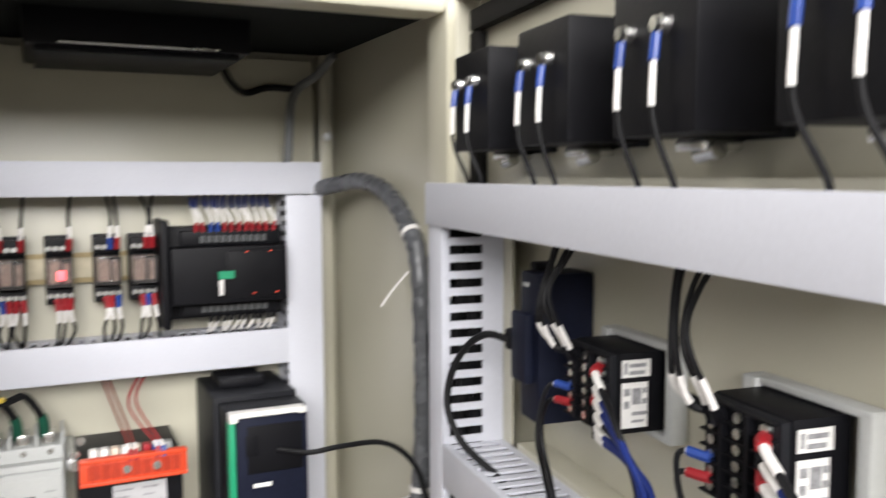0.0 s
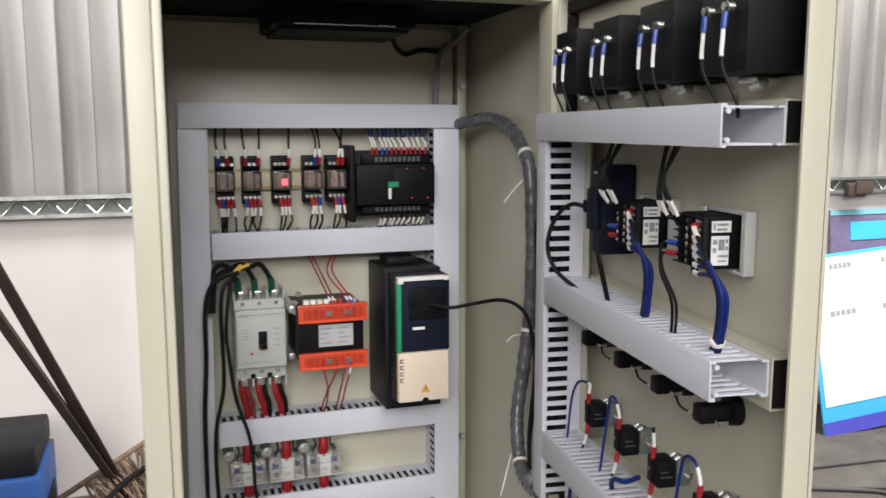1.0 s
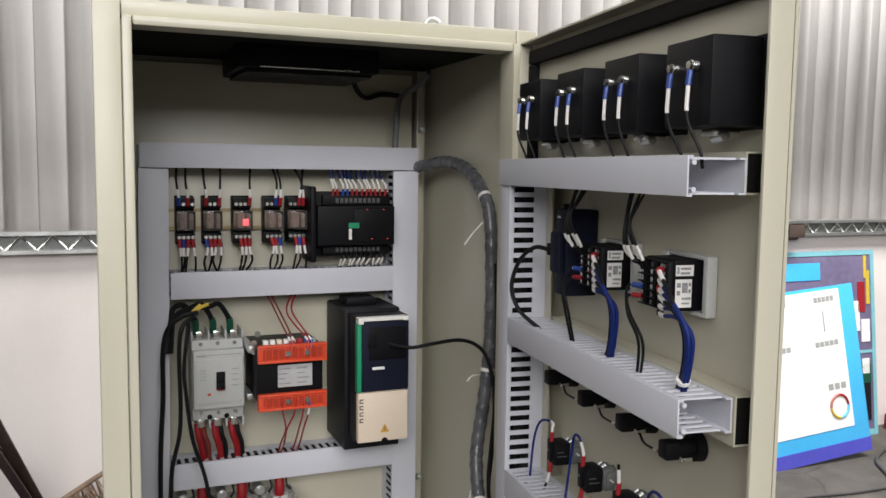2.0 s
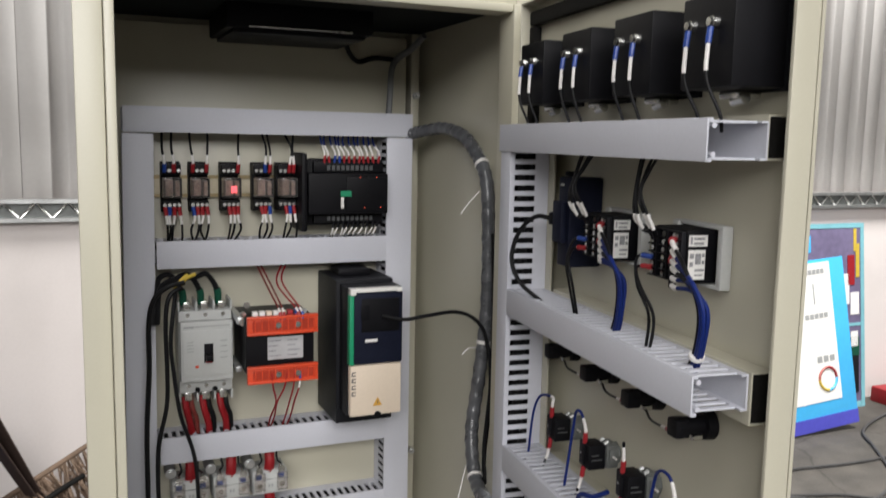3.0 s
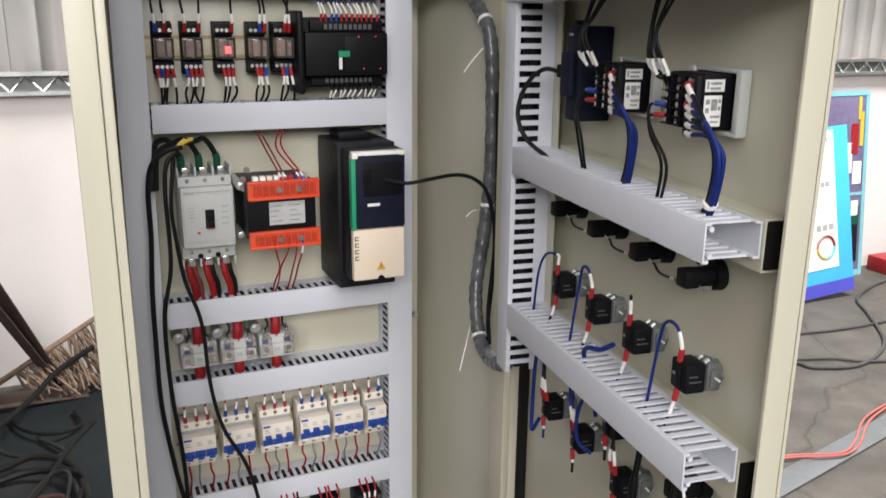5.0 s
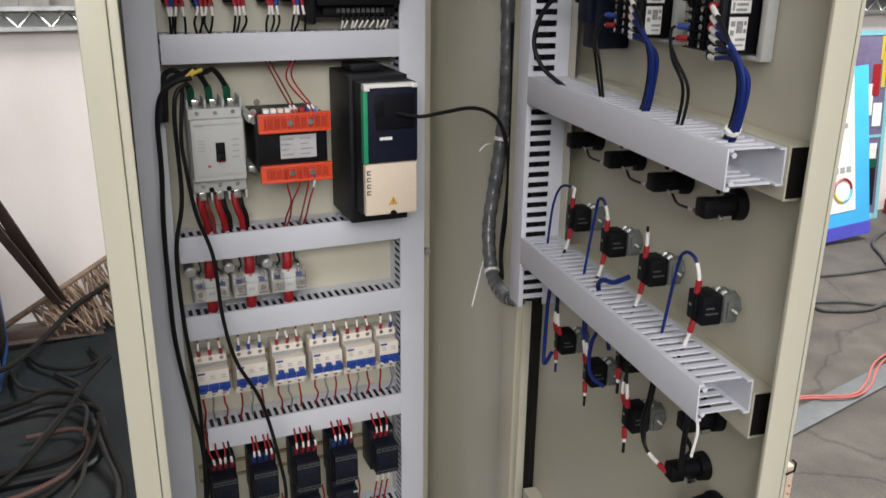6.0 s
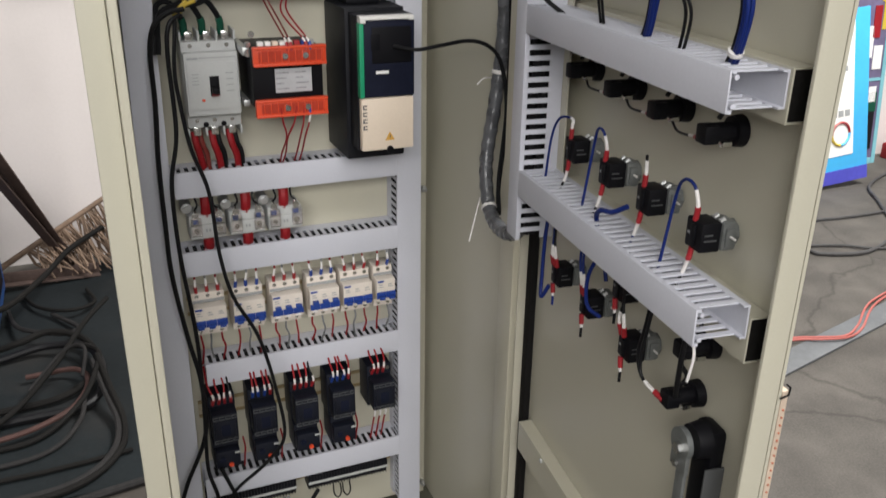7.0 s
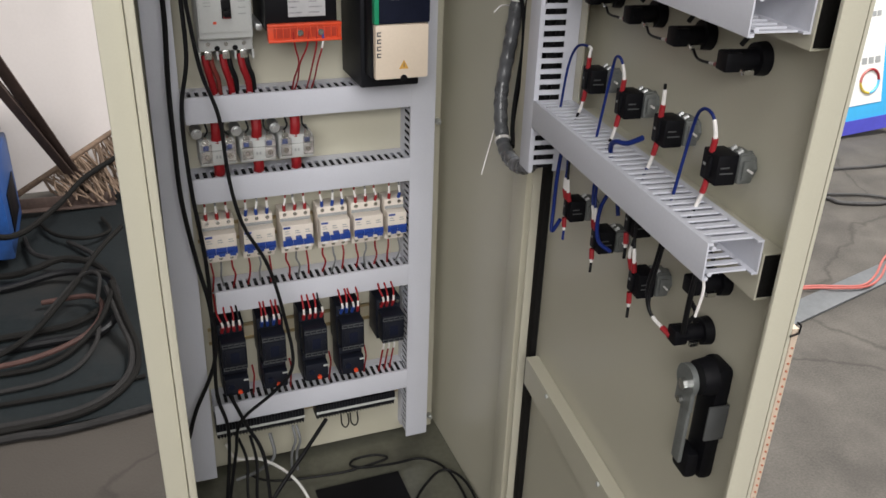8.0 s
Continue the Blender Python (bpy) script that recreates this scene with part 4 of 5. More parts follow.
for x in (0.060, 0.079):
    wire([(x - 0.007, -0.046, 0.318), (x - 0.007, -0.052, 0.300), (x, -0.055, 0.292), (x + 0.007, -0.052, 0.300), (x + 0.007, -0.046, 0.318)], 0.0015, BLACK_WIRE, "small black bridge loop under the terminals", group="bridge loops")
# transformer leads
for a, b, c in (((-0.030, -0.040, 1.262), (-0.018, -0.080, 1.226), (-0.008, -0.116, 1.196)), ((-0.024, -0.040, 1.262), (-0.012, -0.080, 1.228), (-0.002, -0.116, 1.196)),
                ((0.014, -0.040, 1.262), (-0.004, -0.080, 1.233), (0.020, -0.116, 1.196)), ((0.021, -0.040, 1.262), (0.004, -0.080, 1.236), (0.026, -0.116, 1.196))):
    wire([a, b, c, (c[0] + 0.001, -0.122, 1.182)], 0.0014, BROWN_WIRE if a[0] < 0 else RED_WIRE, "thin dark red lead into the transformer", end="red" if a[0] < 0.02 else "blue", group="transformer leads", mark=0.008)
for x, dx in ((-0.022, 0.010), (0.002, -0.012), (0.014, -0.004), (0.024, -0.006)):
    wire([(x, -0.122, 1.098), (x + dx * 0.3, -0.120, 1.074), (x + dx, -0.105, 1.046), (x + dx * 0.8, -0.07, 1.010), (x + dx, -0.040, 0.980)], 0.0014, RED_WIRE, "thin red lead below the transformer", start="blue" if x > 0.02 else "", group="transformer leads")
# drive cable crossing to the door
wire([(0.140, -0.176, 1.190), (0.174, -0.184, 1.184), (0.205, -0.200, 1.191), (0.235, -0.240, 1.203), (0.249, -0.280, 1.200), (0.254, -0.310, 1.180), (0.255, -0.330, 1.12), (0.245, -0.335, 1.02), (0.235, -0.36, 0.98)], 0.0030, BLACK_WIRE, "black flat cable from the drive to the door harness", category="cable")
# fuse leads
for x in (-0.139, -0.075, -0.012):
    wire([(x, -0.046, 0.912), (x + 0.001, -0.048, 0.930), (x + 0.002, -0.036, 0.958)], 0.0085, RED_WIRE, "heavy red sleeved lead above a current transformer", group="transformer through leads")
    wire([(x + 0.0185, -0.052, 0.924), (x + 0.012, -0.054, 0.932), (x + 0.013, -0.046, 0.944), (x + 0.02, -0.034, 0.960)], 0.0017, BLACK_WIRE, "thin black lead on a current transformer", group="transformer through leads")
    wire([(x - 0.0185, -0.052, 0.924), (x - 0.014, -0.056, 0.934), (x - 0.016, -0.046, 0.946), (x - 0.014, -0.034, 0.960)], 0.0017, BLACK_WIRE, "thin black lead on a current transformer", group="transformer through leads")
    wire([(x, -0.044, 0.876), (x + 0.001, -0.046, 0.864), (x + 0.001, -0.034, 0.842)], 0.0088, RED_WIRE, "heavy red sleeved lead below a current transformer", group="transformer through leads")
# breaker wires
for k, (x, poles, down) in enumerate(MCBS):
    colour = ("red", "blue", "red", "blue", "red", "red")[k]
    for i in range(poles):
        c = x - 0.009 * poles + 0.009 + i * 0.018
        col = "blue" if (k == 5 and i == 1) else colour
        wire([(c, -0.044, 0.7755), (c + j(0.001), -0.047, 0.786), (c + j(0.003), -0.045, 0.800), (c + j(0.003), -0.032, 0.822)], 0.0017, GREY_WIRE if i % 2 else RED_WIRE, "thin wire with a coloured crimp above a circuit breaker", col, group="breaker wires", mark=0.013)
        wire([(c, -0.040, 0.6945), (c + j(0.002), -0.046, 0.682), (c + j(0.004), -0.045, 0.665), (c + j(0.005), -0.030, 0.630)], 0.0017, RED_WIRE if i != 1 else GREY_WIRE, "thin red wire below a circuit breaker", "", group="breaker wires")
# contactor wires
for k, x in enumerate((-0.1465, -0.0765, -0.0005, 0.0690, 0.1470)):
    for i in range(4 if k < 4 else 3):
        c = x - 0.016 + i * 0.0107
        wire([(c, -0.066, 0.566), (c + j(0.002), -0.076, 0.586), (c - 0.003 + j(0.004), -0.066, 0.606), (c - 0.004 + j(0.004), -0.038, 0.630)], 0.0017, RED_WIRE if i < 3 or k % 2 else BLACK_WIRE,
             "thin red wire with a marked end on a contactor", "blue" if k in (1, 3) and i < 3 else "red", group="contactor wires", mark=0.011, crimp=0.018)
    if k == 4:
        for i in range(3):
            c = x - 0.012 + i * 0.0107
            wire([(c, -0.060, 0.494), (c + 0.001, -0.066, 0.478), (c, -0.058, 0.456), (c, -0.036, 0.400)], 0.0017, RED_WIRE, "thin red wire with a marked end below a contactor", "red", group="contactor wires")
for x in (-0.112, -0.042, 0.034, 0.104):
    wire([(x, -0.040, 0.47), (x + 0.002, -0.046, 0.45), (x, -0.045, 0.43), (x, -0.034, 0.40)], 0.0017, RED_WIRE, "thin red wire dropping between contactors", group="contactor wires")
# terminal wires
for i in range(26):
    x = (-0.180 if i < 13 else 0.010) + (i % 13) * 0.0122
    wire([(x, -0.044, 0.354), (x + j(0.001), -0.046, 0.362), (x + j(0.002), -0.036, 0.372)], 0.0016, RED_WIRE if i < 13 else BROWN_WIRE, "short thin wire into the terminal strip", group="terminal wires")

# black cover over the cable entry
solid("entry_cover", BLACK, HERE, [(-0.02, 0.150, -0.30, -0.118, 0.2002, 0.206)], "flat black cover plate over the cable entry", "cover plate", bevel=0.001)

# ---- upper part of the cabinet: fan, grey conduit, harness ----
fan = thing("roof_fan", HERE, "black roof fan unit with a bright lower edge", "fan")
block("housing", BLACK, fan, (-0.095, 0.118, -0.19, -0.02, 1.614, 1.652), 0.004)
block("frame_edge", STEEL, fan, (-0.065, 0.085, -0.1935, -0.1905, 1.615, 1.6175), 0.0005, "bright metal edge")
block("guard", COAL, fan, (-0.085, 0.108, -0.18, -0.03, 1.6085, 1.6137), 0.001)
wire([(0.191, -0.050, 1.500), (0.197, -0.040, 1.54), (0.203, -0.030, 1.58), (0.215, -0.025, 1.60), (0.235, -0.035, 1.615), (0.245, -0.07, 1.635)], 0.0055, GREY_WIRE, "grey cable rising to the roof of the cabinet", category="cable", group="grey cables")
wire([(0.112, -0.06, 1.620), (0.128, -0.035, 1.602), (0.150, -0.015, 1.592), (0.180, -0.008, 1.600), (0.215, -0.018, 1.598)], 0.0042, BLACK_WIRE, "short fan lead under the roof", category="cable")
line = spline([(0.226, -0.050, 1.472), (0.242, -0.075, 1.478), (0.258, -0.130, 1.483), (0.263, -0.200, 1.470), (0.266, -0.250, 1.437), (0.266, -0.280, 1.397), (0.266, -0.290, 1.298), (0.262, -0.295, 1.197), (0.250, -0.300, 1.112), (0.236, -0.310, 1.038), (0.226, -0.345, 0.982), (0.217, -0.400, 0.970), (0.212, -0.455, 0.985), (0.214, -0.500, 1.030)], 14)
harness = thing("door_harness", HERE, "thick wire harness in smoky spiral wrap between plate and door", "harness")
part("loom", tube(B(), line, 0.0085), BLACK_WIRE, harness)
part("spiral_wrap", tube(B(), line, 0.0102, 10, (1.0, 1.06, 0.97, 0.93)), SPIRAL, harness, "smoky grey spiral wrap")
for s in (0.23, 0.50, 0.70):
    tie = stretch(line, s, s + 0.005)
    part("cable_tie", tube(B(), tie, 0.0116, 10), MARK, harness, "white cable tie")
for pts in ([(0.258, -0.270, 1.39), (0.238, -0.275, 1.372), (0.222, -0.285, 1.358)], [(0.228, -0.31, 0.985), (0.214, -0.325, 0.962), (0.198, -0.34, 0.930)], [(0.250, -0.29, 1.158), (0.232, -0.30, 1.160), (0.222, -0.30, 1.152)]):
    part("tie_tail", tube(B(), spline(pts), 0.0011, 5), MARK, harness, "white tie tail")
wire([(0.268, -0.30, 1.33), (0.266, -0.312, 1.20), (0.262, -0.315, 1.08), (0.250, -0.325, 1.0), (0.235, -0.36, 0.975)], 0.0032, BLACK_WIRE, "black cable tied along the harness", category="cable", group="black cables")

# ---- devices on the door ----
S = HUNG - 0.0006
for i, u in enumerate((-0.014, 0.1045, 0.222, 0.3395)):
    m = thing("panel_meter", DOOR @ pose(u, 0, 1.541), "back of a square black panel meter with two screw terminals", "panel meter", "panel meters in a row")
    block("case", BLACK, m, (-0.003, 0.066, 0.018, S - 0.006, -0.034, 0.036), 0.002)
    block("flange", COAL, m, (-0.005, 0.068, S - 0.006, S, -0.036, 0.038), 0.001)
    bm = B()
    box(bm, 0.018, 0.042, 0.040, S - 0.007, -0.041, -0.0345, 0.002)
    rod(bm, (0.030, 0.046, -0.0425), (0.045, 0.046, -0.0405), 0.0045, seg=10)
    part("clamp", bm, STEEL, m, "bright clamp screw")
    for dx in (0.014, 0.044):
        bm = B()
        rod(bm, (dx, 0.0178, 0.014), (dx, 0.0135, 0.014), 0.0048, 0.0042, seg=14)
        rod(bm, (dx, 0.0135, 0.014), (dx, 0.0105, 0.014), 0.0036, seg=6)
        part("terminal_stud", bm, STEEL, m, "bright terminal stud")
        wire([(u + dx, 0.0125, 1.551), (u + dx + 0.001, 0.0105, 1.535), (u + dx + 0.002, 0.0105, 1.512), (u + dx + 0.008 + j(0.003), 0.018, 1.487), (u + dx + 0.008, 0.022, 1.474)], 0.0014, BLACK_WIRE,
             "black wire with a blue lug and white marker on a meter", "blue", m=DOOR, group="meter wires", mark=0.020)


def controller_48(u):
    c = thing("temperature_controller", DOOR @ pose(u, 0, 1.371), "back of a small black temperature controller in a pale clamp", "controller", "temperature controllers")
    block("case", BLACK, c, (-0.030, 0.0205, 0.036, S - 0.004, -0.0225, 0.0225), 0.0015)
    block("terminal_face", COAL, c, (-0.0292, 0.0197, 0.031, 0.0358, -0.0215, 0.0215), 0.001)
    bm = B()
    for a in range(3):
        for b in range(6):
            rod(bm, (-0.0215 + a * 0.0170, 0.0308, -0.0172 + b * 0.0069), (-0.0215 + a * 0.0170, 0.0282, -0.0172 + b * 0.0069), 0.0025, seg=8)
    tagged(part("terminal_screws", bm, STEEL, c), kind="stuff")
    bm = B()
    for a in range(2):
        box(bm, -0.0141 + a * 0.017, -0.0119 + a * 0.017, 0.0265, 0.0308, -0.0205, 0.0205)
    for b in range(7):
        box(bm, -0.0282, 0.0187, 0.0275, 0.0308, -0.0211 + b * 0.0069, -0.0202 + b * 0.0069)
    tagged(part("barrier", bm, BLACK, c), kind="stuff")
    bm = B()
    box(bm, 0.0206, 0.0211, 0.0375, 0.055, 0.009, 0.0185)
    part("label", bm, PAPER, c, "white label")
    bm = B()
    box(bm, 0.0206, 0.0211, 0.0375, 0.0535, -0.019, 0.006)
    part("label", bm, PAPER, c, "white rating label")
    bm = B()
    for y0, y1, z0, z1 in ((0.013, 0.017, 0.011, 0.017), (0.020, 0.042, 0.0145, 0.0165), (0.020, 0.040, 0.0105, 0.0125), (0.024, 0.036, -0.006, 0.003), (0.038, 0.043, 0.000, 0.003), (0.038, 0.043, -0.006, -0.003), (0.013, 0.021, -0.001, 0.003), (0.013, 0.020, -0.008, -0.004), (0.024, 0.043, -0.012, -0.010), (0.024, 0.040, -0.016, -0.0145)):
        box(bm, 0.0212, 0.0215, 0.0328 + y0 * 0.46, 0.0328 + y1 * 0.46, z0, z1)
    tagged(part("print", bm, LABEL_INK, c), kind="stuff")
    bm = B()
    box(bm, -0.0385, 0.0350, S - 0.010, S, 0.0235, 0.027, 0.001)
    box(bm, -0.0385, 0.0350, S - 0.010, S, -0.027, -0.0235, 0.001)
    box(bm, 0.0285, 0.0355, S - 0.010, S, -0.0255, 0.0265, 0.001)
    box(bm, -0.039, -0.0295, S - 0.012, S, -0.0265, 0.0265, 0.001)
    part("clamp", bm, PALE, c, "pale plastic clamp frame")


controller_48(0.178)
controller_48(0.311)
mod = thing("display_module", DOOR @ pose(-0.0045, 0, 0.003), "dark navy back of a small display module", "display")
block("case", NAVY, mod, (0.084, 0.114, 0.030, S, 1.326, 1.424), 0.003)
block("ridge", NAVY, mod, (0.086, 0.110, 0.022, 0.0295, 1.352, 1.398), 0.003)
block("latch", BLACK, mod, (0.090, 0.100, 0.034, 0.048, 1.4245, 1.430), 0.002)
block("side_boss", NAVY, mod, (0.0795, 0.0838, 0.034, 0.056, 1.346, 1.402), 0.002)
block("label", PALE, mod, (0.090, 0.099, 0.0292, 0.0298, 1.414, 1.4165), 0, "small pale label")
block("plug", BLACK, mod, (0.076, 0.0845, 0.022, 0.030, 1.370, 1.384), 0.002)
wire([(0.078, 0.025, 1.379), (0.060, 0.014, 1.381), (0.046, 0.004, 1.370), (0.038, -0.004, 1.350), (0.038, -0.007, 1.326), (0.050, 0.000, 1.303), (0.072, 0.016, 1.286), (0.080, 0.022, 1.277)], 0.0026, BLACK_WIRE, "black plug lead bowing out to the duct", m=DOOR, category="cable")

for k, u in enumerate((0.178, 0.311)):
    lean = (0.0, -0.012)[k]
    for n in range(4):
        top = (-0.030, -0.024, -0.004, 0.006)[n]
        wire([(u - 0.021 + 0.004 * (n % 2), 0.0285, 1.388 - 0.005 * (n // 2)), (u - 0.030 + 0.006 * n + j(0.002), 0.016 + 0.002 * n, 1.396 - 0.004 * (n % 2)), (u - 0.026 + 0.004 * n + j(0.002), 0.010, 1.412 + 0.003 * n), (u - 0.020 + top * 0.5 + lean * 0.5, 0.022, 1.440), (u + top + lean, 0.028, 1.466)], 0.0014, BLACK_WIRE,
             "black wire with a white marker tube above a temperature controller", "black", m=DOOR, group="controller door wires", mark=0.015)
    for n in range(2):
        wire([(u - 0.021, 0.0285, 1.366 - 0.009 * n), (u - 0.035, 0.021, 1.364 - 0.009 * n), (u - 0.014 + 0.005 * n + k * 0.012, 0.004, 1.345), (u - 0.010 + 0.008 * n + k * 0.026, 0.006, 1.322), (u - 0.030 + 0.006 * n + k * 0.012, 0.024, 1.280)], 0.0014, BLACK_WIRE,
             "black wire with a coloured crimp below a temperature controller", "red" if n else "blue", m=DOOR, group="controller door wires", mark=0.001)
    for n in range(6):
        wire([(u + 0.0125, 0.0285, 1.385 - 0.0069 * n), (u + 0.024 + 0.001 * n, 0.020, 1.383 - 0.0069 * n + j(0.002)), (u + 0.056 + 0.003 * (n % 3), 0.013 + 0.003 * (n // 3), 1.366 - 0.003 * n + j(0.002)), (u + 0.073 + 0.003 * (n % 3), 0.016 + 0.004 * (n // 3), 1.338), (u + 0.067 + 0.003 * (n % 3), 0.019 + 0.003 * (n // 3), 1.306), (u + 0.046 + 0.004 * (n % 3), 0.025 + 0.003 * (n // 3), 1.279)], 0.0018,
             BLUE_WIRE if n % 3 else BLACK_WIRE, "blue wire in the bundle below a temperature controller", "red" if n in (0, 2) else "black", m=DOOR, group="blue bundle wires", mark=0.016)
ob = part("cable_tie", tube(B(), [Vector((0.3768, 0.0216, 1.3000)), Vector((0.3752, 0.0222, 1.2972))], 0.0062, 12), MARK)
ob.matrix_basis = DOOR
tagged(ob, "white tie round a blue wire bundle", "cable tie")


def lamp(u, z):
    p = thing("pilot_lamp", DOOR @ pose(u, 0, z), "black back of a pilot lamp with a round nut", "pilot lamp", "pilot lamps on the door")
    bm = B()
    rod(bm, (0, S, 0), (0, S - 0.009, 0), 0.0138, 0.0130, seg=24)
    part("nut", bm, BLACK, p)
    bm = B()
    rod(bm, (0, S - 0.0085, 0), (0, S - 0.034, 0), 0.0082, seg=20)
    box(bm, -0.0078, 0.0078, S - 0.038, S - 0.024, -0.0088, 0.0072, 0.002)
    part("body", bm, BLACK, p)
    bm = B()
    box(bm, -0.0095, -0.0065, S - 0.022, S - 0.013, -0.0105, -0.0062, 0.001)
    box(bm, 0.003, 0.0085, S - 0.021, S - 0.012, -0.0115, -0.0068, 0.001)
    part("terminal", bm, STEEL, p, "bright terminal tabs")
    wire([(u + 0.002, S - 0.024, z + 0.012), (u + 0.006, S - 0.020, z + 0.024), (u + 0.004, S - 0.026, z + 0.036)], 0.0022, BLACK_WIRE, "black wire rising from a pilot lamp", m=DOOR, group="lamp wires")


for u in (0.0585, 0.1545, 0.2455, 0.330):
    lamp(u, 1.2245)
lamp(0.328, 0.968)
lamp(0.339, 1.027)
for a, b in ((0.0585, 0.1545), (0.1545, 0.2455), (0.2455, 0.330)):
    wire([(a + 0.006, S - 0.018, 1.2145), (a + 0.024, S - 0.022, 1.2095), (b - 0.022, S - 0.030, 1.2155), (b - 0.007, S - 0.036, 1.2195)], 0.0012, BLACK_WIRE, "black link wire between pilot lamps", end="red", m=DOOR, group="lamp wires")


def button(u, z, blocks=1):
    p = thing("push_button_switch", DOOR @ pose(u, 0, z), "back of a push button, black contact block on a grey collar", "push button", "push buttons on the door")
    bm = B()
    rod(bm, (0, S, 0), (0, S - 0.004, 0), 0.0120, seg=8)
    box(bm, -0.0118, 0.0128, S - 0.0178, S - 0.003, -0.0128, 0.0126, 0.003)
    box(bm, 0.0090, 0.0150, S - 0.0150, S - 0.005, -0.0085, 0.0085, 0.0015)
    box(bm, -0.0060, 0.0100, S - 0.0160, S - 0.006, 0.0110, 0.0138, 0.001)
    part("collar", bm, COLLAR, p, "grey zinc mounting collar")
    part("collar_screw", rod(rod(B(), (0.006, S - 0.017, 0.0125), (0.006, S - 0.013, 0.0150), 0.0022, seg=8), (-0.004, S - 0.017, 0.0125), (-0.004, S - 0.013, 0.0150), 0.0022, seg=8), ZINC, p)
    part("latch_pin", rod(B(), (0.0150, S - 0.011, 0.001), (0.022, S - 0.011, 0.001), 0.0011, seg=6), MARK, p, "white latch pin")
    bm = B()
    box(bm, -0.0130, 0.0115, S - 0.037, S - 0.0182, -0.0132, 0.0132, 0.0015)
    box(bm, -0.0030, 0.0030, S - 0.0395, S - 0.0365, -0.0095, 0.0095, 0.001)
    part("contact_block", bm, BLACK, p)
    block("print", GREY, p, (-0.0095, -0.0050, S - 0.0377, S - 0.0371, -0.001, 0.0012), 0)
    tagged(part("side_print", box(box(B(), 0.0116, 0.0119, S - 0.034, S - 0.026, 0.002, 0.0032), 0.0116, 0.0119, S - 0.034, S - 0.022, -0.003, -0.0018), DULL, p), kind="stuff")
    return p


for k, u in enumerate((0.077, 0.1645, 0.248, 0.339)):
    z = 1.138
    button(u, z)
    a = S - 0.036
    top = [(u - 0.002, a, z + 0.0125), (u - 0.001, a, z + 0.027)]
    if k == 0:
        top += [(u - 0.006, a + 0.002, z + 0.034), (u - 0.028, 0.030, z + 0.030), (u - 0.044, 0.028, z + 0.004), (u - 0.046, 0.024, z - 0.046)]
    elif k in (1, 3):
        r = 0.8 if k == 1 else 1.0
        top += [(u - 0.007, a - 0.002, z + 0.042), (u - 0.020 * r, a - 0.004, z + 0.043), (u - 0.033 * r, a - 0.002, z + 0.024), (u - 0.036 * r, 0.024, z - 0.046)]
    else:
        top += [(u + 0.001, a - 0.002, z + 0.044)]
    wire(top, 0.0015, BLACK_WIRE if k == 2 else BLUE_WIRE, "blue wire with a red crimp looping from a push button", "red", m=DOOR, group="button wires")
    wire([(u - 0.002, a, z - 0.0125), (u - 0.003, a - 0.001, z - 0.022), (u - 0.006, a - 0.002, z - 0.034), (u - 0.007, 0.026, z - 0.050)], 0.0015, BLUE_WIRE if k == 2 else BLACK_WIRE, "wire with a red crimp below a push button", "red", m=DOOR, group="button wires")
wire([(0.232, 0.026, 1.126), (0.218, 0.018, 1.116), (0.201, 0.014, 1.112), (0.188, 0.016, 1.102), (0.184, 0.020, 1.089)], 0.0026, BLUE_WIRE, "blue wire pair dropping into the slotted duct", m=DOOR, group="button wires")
for k, (u, z) in enumerate(((0.061, 0.977), (0.1455, 0.977), (0.243, 0.976), (0.219, 1.032))):
    button(u, z)
    a = S - 0.038
    for n in range(3 if k == 0 else 2):
        x = u - 0.006 + n * 0.006
        top = 1.066 - 0.002 * n
        wire([(x, a, z + 0.0125), (x + j(0.003), a - 0.003, z + 0.030), (x - 0.002 + j(0.005), a - 0.002, z + 0.052 if k < 3 else z + 0.030), (x - 0.004, 0.030, max(top, z + 0.04))], 0.0016,
             (BLUE_WIRE, BLUE_WIRE, BLACK_WIRE, BLACK_WIRE)[k] if n != 2 else BLACK_WIRE, "wire with a red crimp down to a lower push button", "red", m=DOOR, group="button wires")
    wire([(u - 0.003, a, z - 0.0125), (u - 0.001, a, z - 0.026), (u + 0.001, a - 0.001, z - 0.040)], 0.0016, BLUE_WIRE if k == 0 else BLACK_WIRE, "short wire end below a lower push button", "red", m=DOOR, group="button wires", mark=0.004)
wire([(0.060, S - 0.044, 0.963), (0.052, S - 0.050, 0.945), (0.046, S - 0.048, 0.970), (0.044, S - 0.046, 1.020), (0.040, 0.03, 1.067)], 0.0024, BLUE_WIRE, "blue wire looping below a push button", m=DOOR, group="button wires")
wire([(0.178, S - 0.03, 1.020), (0.165, S - 0.03, 1.050), (0.17, 0.03, 1.067)], 0.0022, BLUE_WIRE, "blue wire under the lowest duct", m=DOOR, group="button wires")
wire([(0.192, S - 0.04, 0.985), (0.178, S - 0.05, 0.995), (0.176, S - 0.05, 1.030), (0.188, 0.03, 1.067)], 0.0022, BLUE_WIRE, "blue wire looping under the lowest duct", m=DOOR, group="button wires")
for n in range(2):
    wire([(0.286 + 0.005 * n, 0.034, 1.067), (0.287 + 0.005 * n, 0.028, 1.025), (0.283 + 0.006 * n, 0.026, 0.992), (0.296, 0.026, 0.972), (0.325, 0.033, 0.964)], 0.0017, BLACK_WIRE, "black wire with a red crimp to the lowest pilot lamp", end="red", m=DOOR, group="lamp wires")
